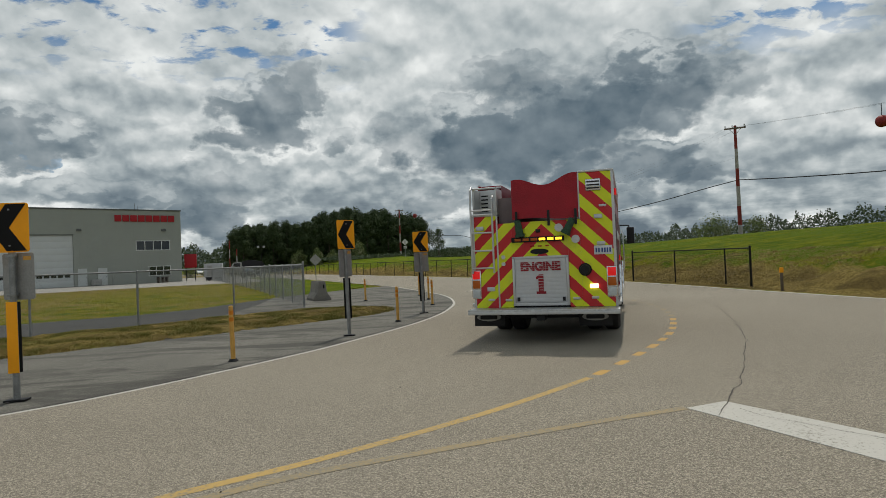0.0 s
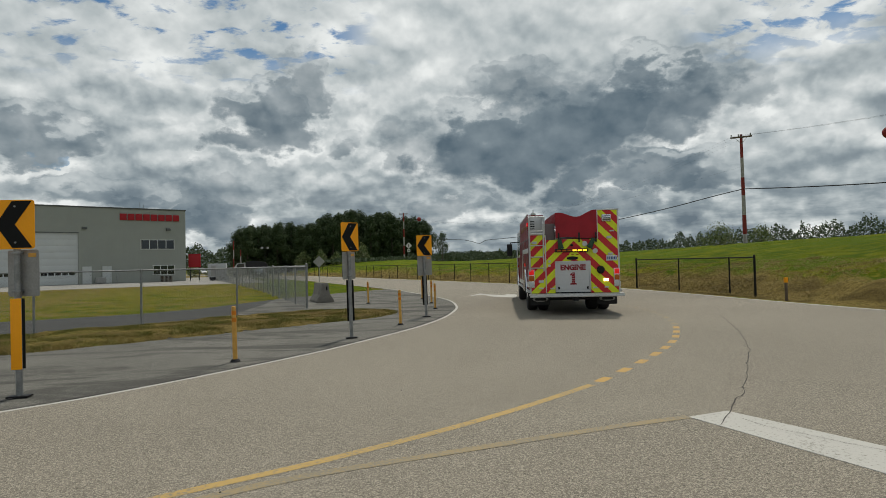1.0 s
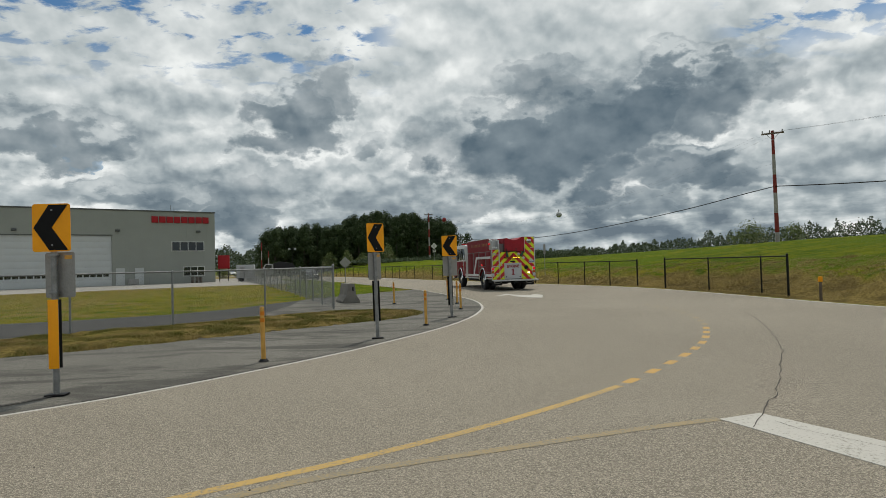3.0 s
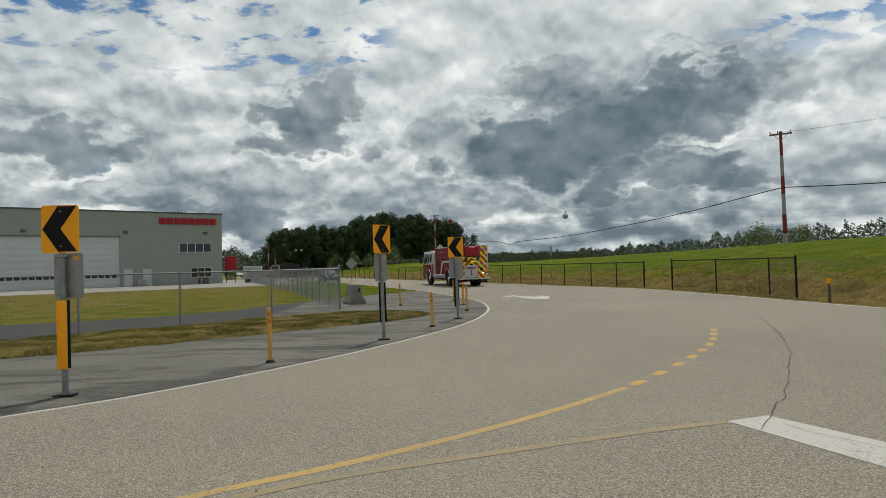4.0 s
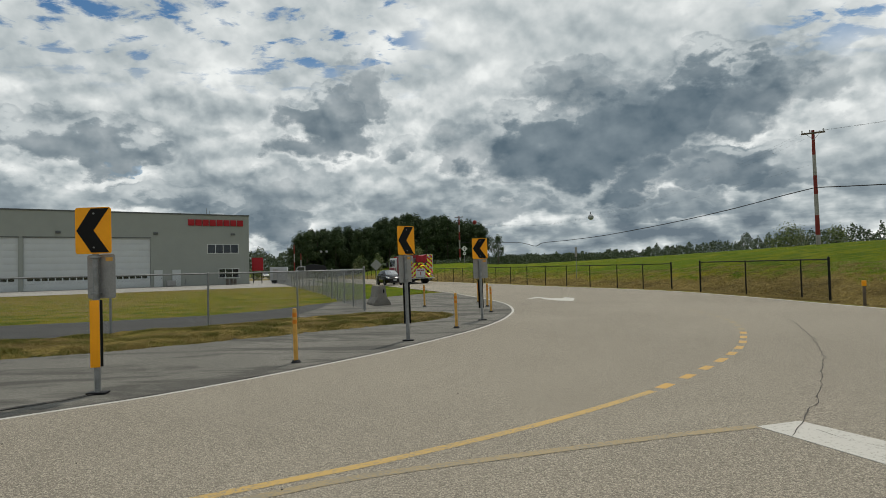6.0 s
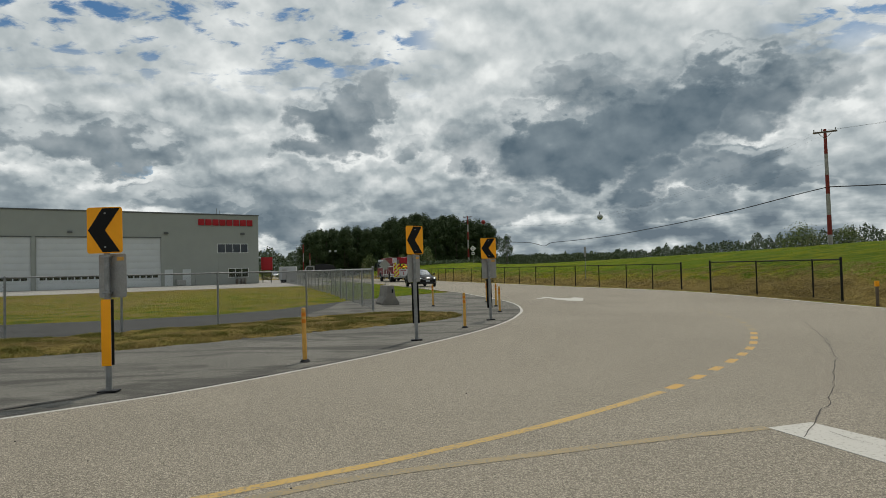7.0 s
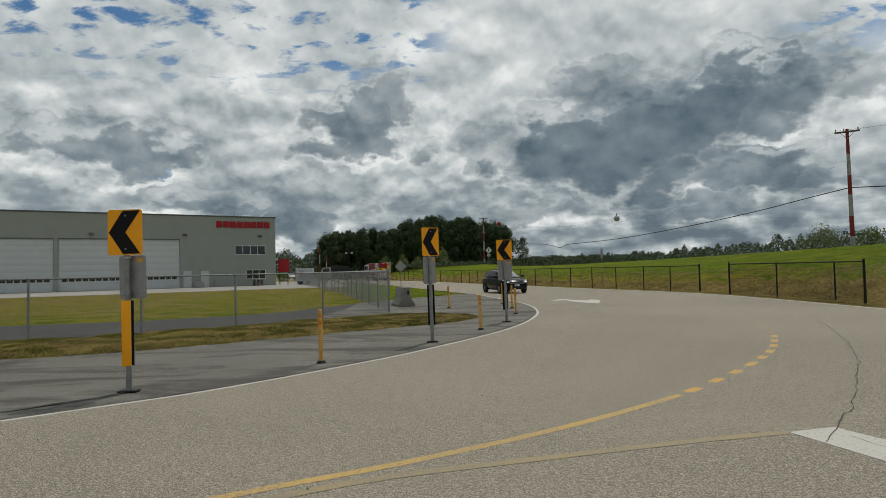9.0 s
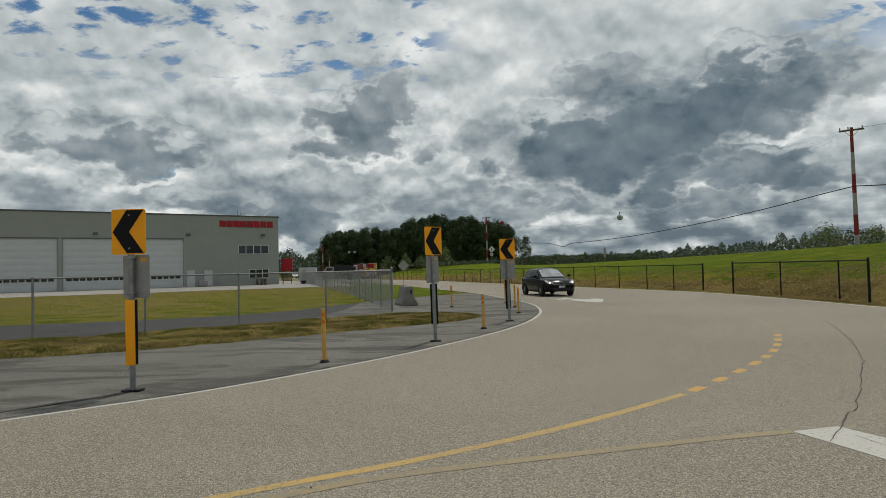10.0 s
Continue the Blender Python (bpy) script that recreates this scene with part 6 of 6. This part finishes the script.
# ---------------------------------------------------------------- small hatchback
CAR_PAINT = material("black_car_paint", (0.004, 0.004, 0.005), 0.16, 0.0, 0.15, 2.0, coat=0.1, spec=0.18)
CAR_WHITE = material("white_car_paint", (0.6, 0.6, 0.6), 0.3, 0.0, 0.05, 2.0)
CAR_GLASS = material("car_glass", (0.020, 0.025, 0.027), 0.09, 0.0, 0.1, spec=0.6)
SCREEN_GLASS = material("windscreen_glass", (0.05, 0.056, 0.058), 0.05, 0.0, 0.1, coat=1.0, spec=1.0)
LAMP_ON = glow("lit_headlamp", (1.0, 0.95, 0.85), 1.6)


def loft(stations, n_of):
    """Closed rings of points joined end to end."""
    bm = B()
    rings = [[bm.verts.new(p) for p in n_of(s)] for s in stations]
    n = len(rings[0])
    for a, b in zip(rings, rings[1:]):
        for k in range(n):
            bm.faces.new((a[k], a[(k + 1) % n], b[(k + 1) % n], b[k]))
    bm.faces.new(rings[0])
    bm.faces.new(rings[-1][::-1])
    bmesh.ops.recalc_face_normals(bm, faces=bm.faces)
    return bm


def hatchback(paint, label):
    """Own space: origin under the front axle, driving towards +y."""
    c = thing("hatchback_car", pose(0, 0, 0), label, "car")

    def P(name, bm, mat, label="", parent=c):
        return part(name, bm, mat, parent, label)
    # length along y, half width, underside, shoulder height
    S = [(-3.22, 0.70, 0.42, 0.88), (-3.12, 0.79, 0.30, 0.96), (-2.6, 0.845, 0.22, 0.96), (-1.4, 0.86, 0.20, 0.94), (-0.4, 0.86, 0.20, 0.93), (0.1, 0.85, 0.22, 0.89), (0.45, 0.82, 0.24, 0.82), (0.68, 0.74, 0.28, 0.71), (0.80, 0.64, 0.34, 0.60)]

    def ring(s):
        y, w, lo, hi = s
        return [(-w * 0.86, y, lo), (-w * 0.97, y, lo + 0.12), (-w, y, (lo + hi) / 2), (-w * 0.96, y, hi - 0.06), (-w * 0.82, y, hi), (0, y, hi + 0.035),
                (w * 0.82, y, hi), (w * 0.96, y, hi - 0.06), (w, y, (lo + hi) / 2), (w * 0.97, y, lo + 0.12), (w * 0.86, y, lo)]
    P("body", loft(S, ring), paint, "glossy body")
    G = [(-3.10, 0.66, 0.93, 0.96, 0.62), (-2.85, 0.70, 0.93, 1.28, 0.58), (-2.5, 0.73, 0.93, 1.38, 0.57), (-1.8, 0.75, 0.92, 1.42, 0.58), (-1.30, 0.75, 0.91, 1.39, 0.57), (-1.12, 0.745, 0.91, 1.35, 0.56), (-0.20, 0.70, 0.88, 0.935, 0.62)]

    def ring2(s):
        y, w, lo, hi, tw = s
        return [(-w, y, lo), (-w * 0.99, y, lo + (hi - lo) * 0.35), (-tw - 0.02, y, hi - 0.04), (-tw * 0.8, y, hi), (0, y, hi + 0.025), (tw * 0.8, y, hi), (tw + 0.02, y, hi - 0.04), (w * 0.99, y, lo + (hi - lo) * 0.35), (w, y, lo)]
    P("cabin", loft(G, ring2), paint, "roof and pillars")
    # glass set just proud of the cabin
    bm = B()
    vs = [bm.verts.new(p) for p in ((-0.61, -0.28, 0.985), (0.61, -0.28, 0.985), (0.52, -1.08, 1.355), (0, -1.09, 1.385), (-0.52, -1.08, 1.355), (0, -0.26, 1.0))]
    bm.faces.new((vs[0], vs[5], vs[3], vs[4]))
    bm.faces.new((vs[5], vs[1], vs[2], vs[3]))
    bmesh.ops.solidify(bm, geom=bm.faces[:], thickness=0.012)
    P("windscreen", bm, SCREEN_GLASS, "windscreen reflecting the sky")
    for sx in (-1, 1):
        for y0, y1, q0, q1 in ((-0.50, -1.40, -1.08, -1.40), (-1.48, -2.35, -1.48, -2.28), (-2.43, -2.78, -2.36, -2.62)):
            bm = B()
            vs = [bm.verts.new(p) for p in ((sx * 0.757, y0, 0.965), (sx * 0.765, y1, 0.985), (sx * 0.612, q1, 1.33), (sx * 0.612, q0, 1.32))]
            bm.faces.new(vs if sx > 0 else vs[::-1])
            bmesh.ops.solidify(bm, geom=bm.faces[:], thickness=0.012)
            P("side_window", bm, CAR_GLASS, "dark side window")
        bm = B()
        bmesh.ops.create_uvsphere(bm, u_segments=14, v_segments=10, radius=0.1)
        bmesh.ops.scale(bm, vec=(1.0, 0.7, 0.75), verts=bm.verts)
        bmesh.ops.translate(bm, vec=(sx * 0.93, -0.48, 1.03), verts=bm.verts)
        rod(bm, (sx * 0.76, -0.48, 0.99), (sx * 0.9, -0.48, 1.01), 0.025, 0.025, 6)
        P("mirror", bm, paint)
        bm = B()
        vs = [bm.verts.new(p) for p in ((sx * 0.42, 0.775, 0.66), (sx * 0.68, 0.70, 0.66), (sx * 0.80, 0.42, 0.80), (sx * 0.72, 0.46, 0.835), (sx * 0.46, 0.70, 0.745))]
        bm.faces.new(vs if sx < 0 else vs[::-1])
        bmesh.ops.solidify(bm, geom=bm.faces[:], thickness=0.05)
        P("headlamp", bm, LENS_CLEAR, "swept clear headlamp")
        bm = B()
        rod(bm, (sx * 0.60, 0.70, 0.70), (sx * 0.60, 0.745, 0.695), 0.04, 0.036, 14)
        P("headlamp_bulb", bm, LAMP_ON, "lit low beam")
        bm = B()
        rod(bm, (sx * 0.56, 0.72, 0.42), (sx * 0.56, 0.79, 0.42), 0.05, 0.05, 12)
        P("fog_lamp", bm, LENS_CLEAR)
        for y in (0.0, -2.55):
            wheel_parts(c, sx * 0.77, y, 0.305, 0.19, sx, "wheel", GALV, False)
            bm = B()
            for k in range(12):
                a0, a1 = math.pi * k / 12, math.pi * (k + 1) / 12
                rod(bm, (sx * 0.845, y + 0.335 * math.cos(a0), 0.305 + 0.335 * math.sin(a0)), (sx * 0.845, y + 0.335 * math.cos(a1), 0.305 + 0.335 * math.sin(a1)), 0.028, 0.028, 6)
            P("wheel_arch", bm, RUBBER, "dark wheel-arch lip")
    bm = B()
    box(bm, -0.42, 0.42, 0.765, 0.815, 0.56, 0.60, 0.01)
    P("grille", bm, RUBBER, "slim black grille")
    bm = B()
    box(bm, -0.50, 0.50, 0.77, 0.812, 0.30, 0.44, 0.015)
    P("air_intake", bm, RUBBER)
    bm = B()
    box(bm, -0.46, 0.46, 0.765, 0.82, 0.61, 0.622, 0.004)
    P("grille_trim", bm, CHROME)
    bm = B()
    box(bm, -0.155, 0.155, 0.815, 0.83, 0.45, 0.545, 0.004)
    pl = P("number_plate", bm, PLATE_WHITE, "white number plate")
    for k in range(6):
        bm = B()
        box(bm, -0.11 + k * 0.038, -0.095 + k * 0.038, 0.829, 0.834, 0.482, 0.512)
        P("bar", bm, PLATE_BLUE, "", pl)
    bm = B()
    box(bm, -0.45, 0.45, -3.24, -3.2, 0.5, 0.62, 0.01)
    P("rear_bumper_trim", bm, RUBBER)
    return c


ENGINE = fire_engine()
CAR = hatchback(CAR_PAINT, "small black hatchback car with lit headlamps driving nearer")
hatchback(CAR_WHITE, "white hatchback standing far down the road").matrix_basis = pose(-40.5, 165.0, 0, 0, 0, 205)

# seconds, x, y, heading; the engine's rear end, the car's front axle
ENGINE_WAY = [(0.0, 3.03, 9.78, -25.2), (0.5, 4.58, 12.68, -19.5), (1.0, 5.84, 15.78, -12.5), (1.5, 6.65, 19.32, -6.3), (2.0, 7.21, 23.38, -0.7), (2.5, 7.40, 27.9, 3.8),
              (3.0, 7.02, 32.1, 6.5), (4.5, 4.80, 47.2, 13.0), (5.0, 3.55, 51.6, 14.0), (5.5, 2.05, 55.9, 14.5), (7.0, -2.35, 70.0, 16.0), (7.5, -3.92, 77.0, 17.0), (8.0, -5.56, 84.0, 17.5),
              (8.5, -7.34, 90.5, 18.0), (9.0, -9.14, 97.0, 18.5), (9.5, -10.99, 103.0, 19.5), (10.0, -13.1, 109.0, 20.5)]
CAR_WAY = [(0.0, -15.9, 93.5, 199), (3.0, -9.1, 75.0, 198), (4.5, -5.7, 66.5, 197.5), (5.5, -3.3, 60.4, 197), (7.0, -0.02, 49.0, 197), (7.5, 1.19, 45.4, 197), (8.0, 2.34, 42.35, 197),
           (8.5, 3.42, 39.4, 196.5), (9.0, 4.33, 36.8, 195.5), (9.5, 5.12, 34.0, 193.5), (10.0, 5.77, 31.1, 191)]


def motions():
    walk(ENGINE, [(t, pose(x, y, 0.0, 0, 0, a)) for t, x, y, a in ENGINE_WAY])
    walk(CAR, [(t, pose(x, y, 0.0, 0, 0, a)) for t, x, y, a in CAR_WAY])
    ways = ((ENGINE, ENGINE_WAY, 0.53), (CAR, CAR_WAY, 0.305))
    for ob, way, r in ways:
        wheels = [w for w in ob.children if w.name.startswith("wheel") and w.type == "EMPTY"]
        dist, rows, last = 0.0, [], None
        for (t0, x0, y0, _), (t1, x1, y1, _) in zip(way, way[1:]):
            n = max(1, round((t1 - t0) / 0.0333334))
            for k in range(n):
                rows.append((t0 + (t1 - t0) * k / n, dist + math.hypot(x1 - x0, y1 - y0) * k / n))
            dist += math.hypot(x1 - x0, y1 - y0)
        rows.append((way[-1][0], dist))
        for w in wheels:
            p = w.location.copy()
            walk(w, [(t, pose(p.x, p.y, p.z, -math.degrees(s / r), 0, 0)) for t, s in rows])


motions()
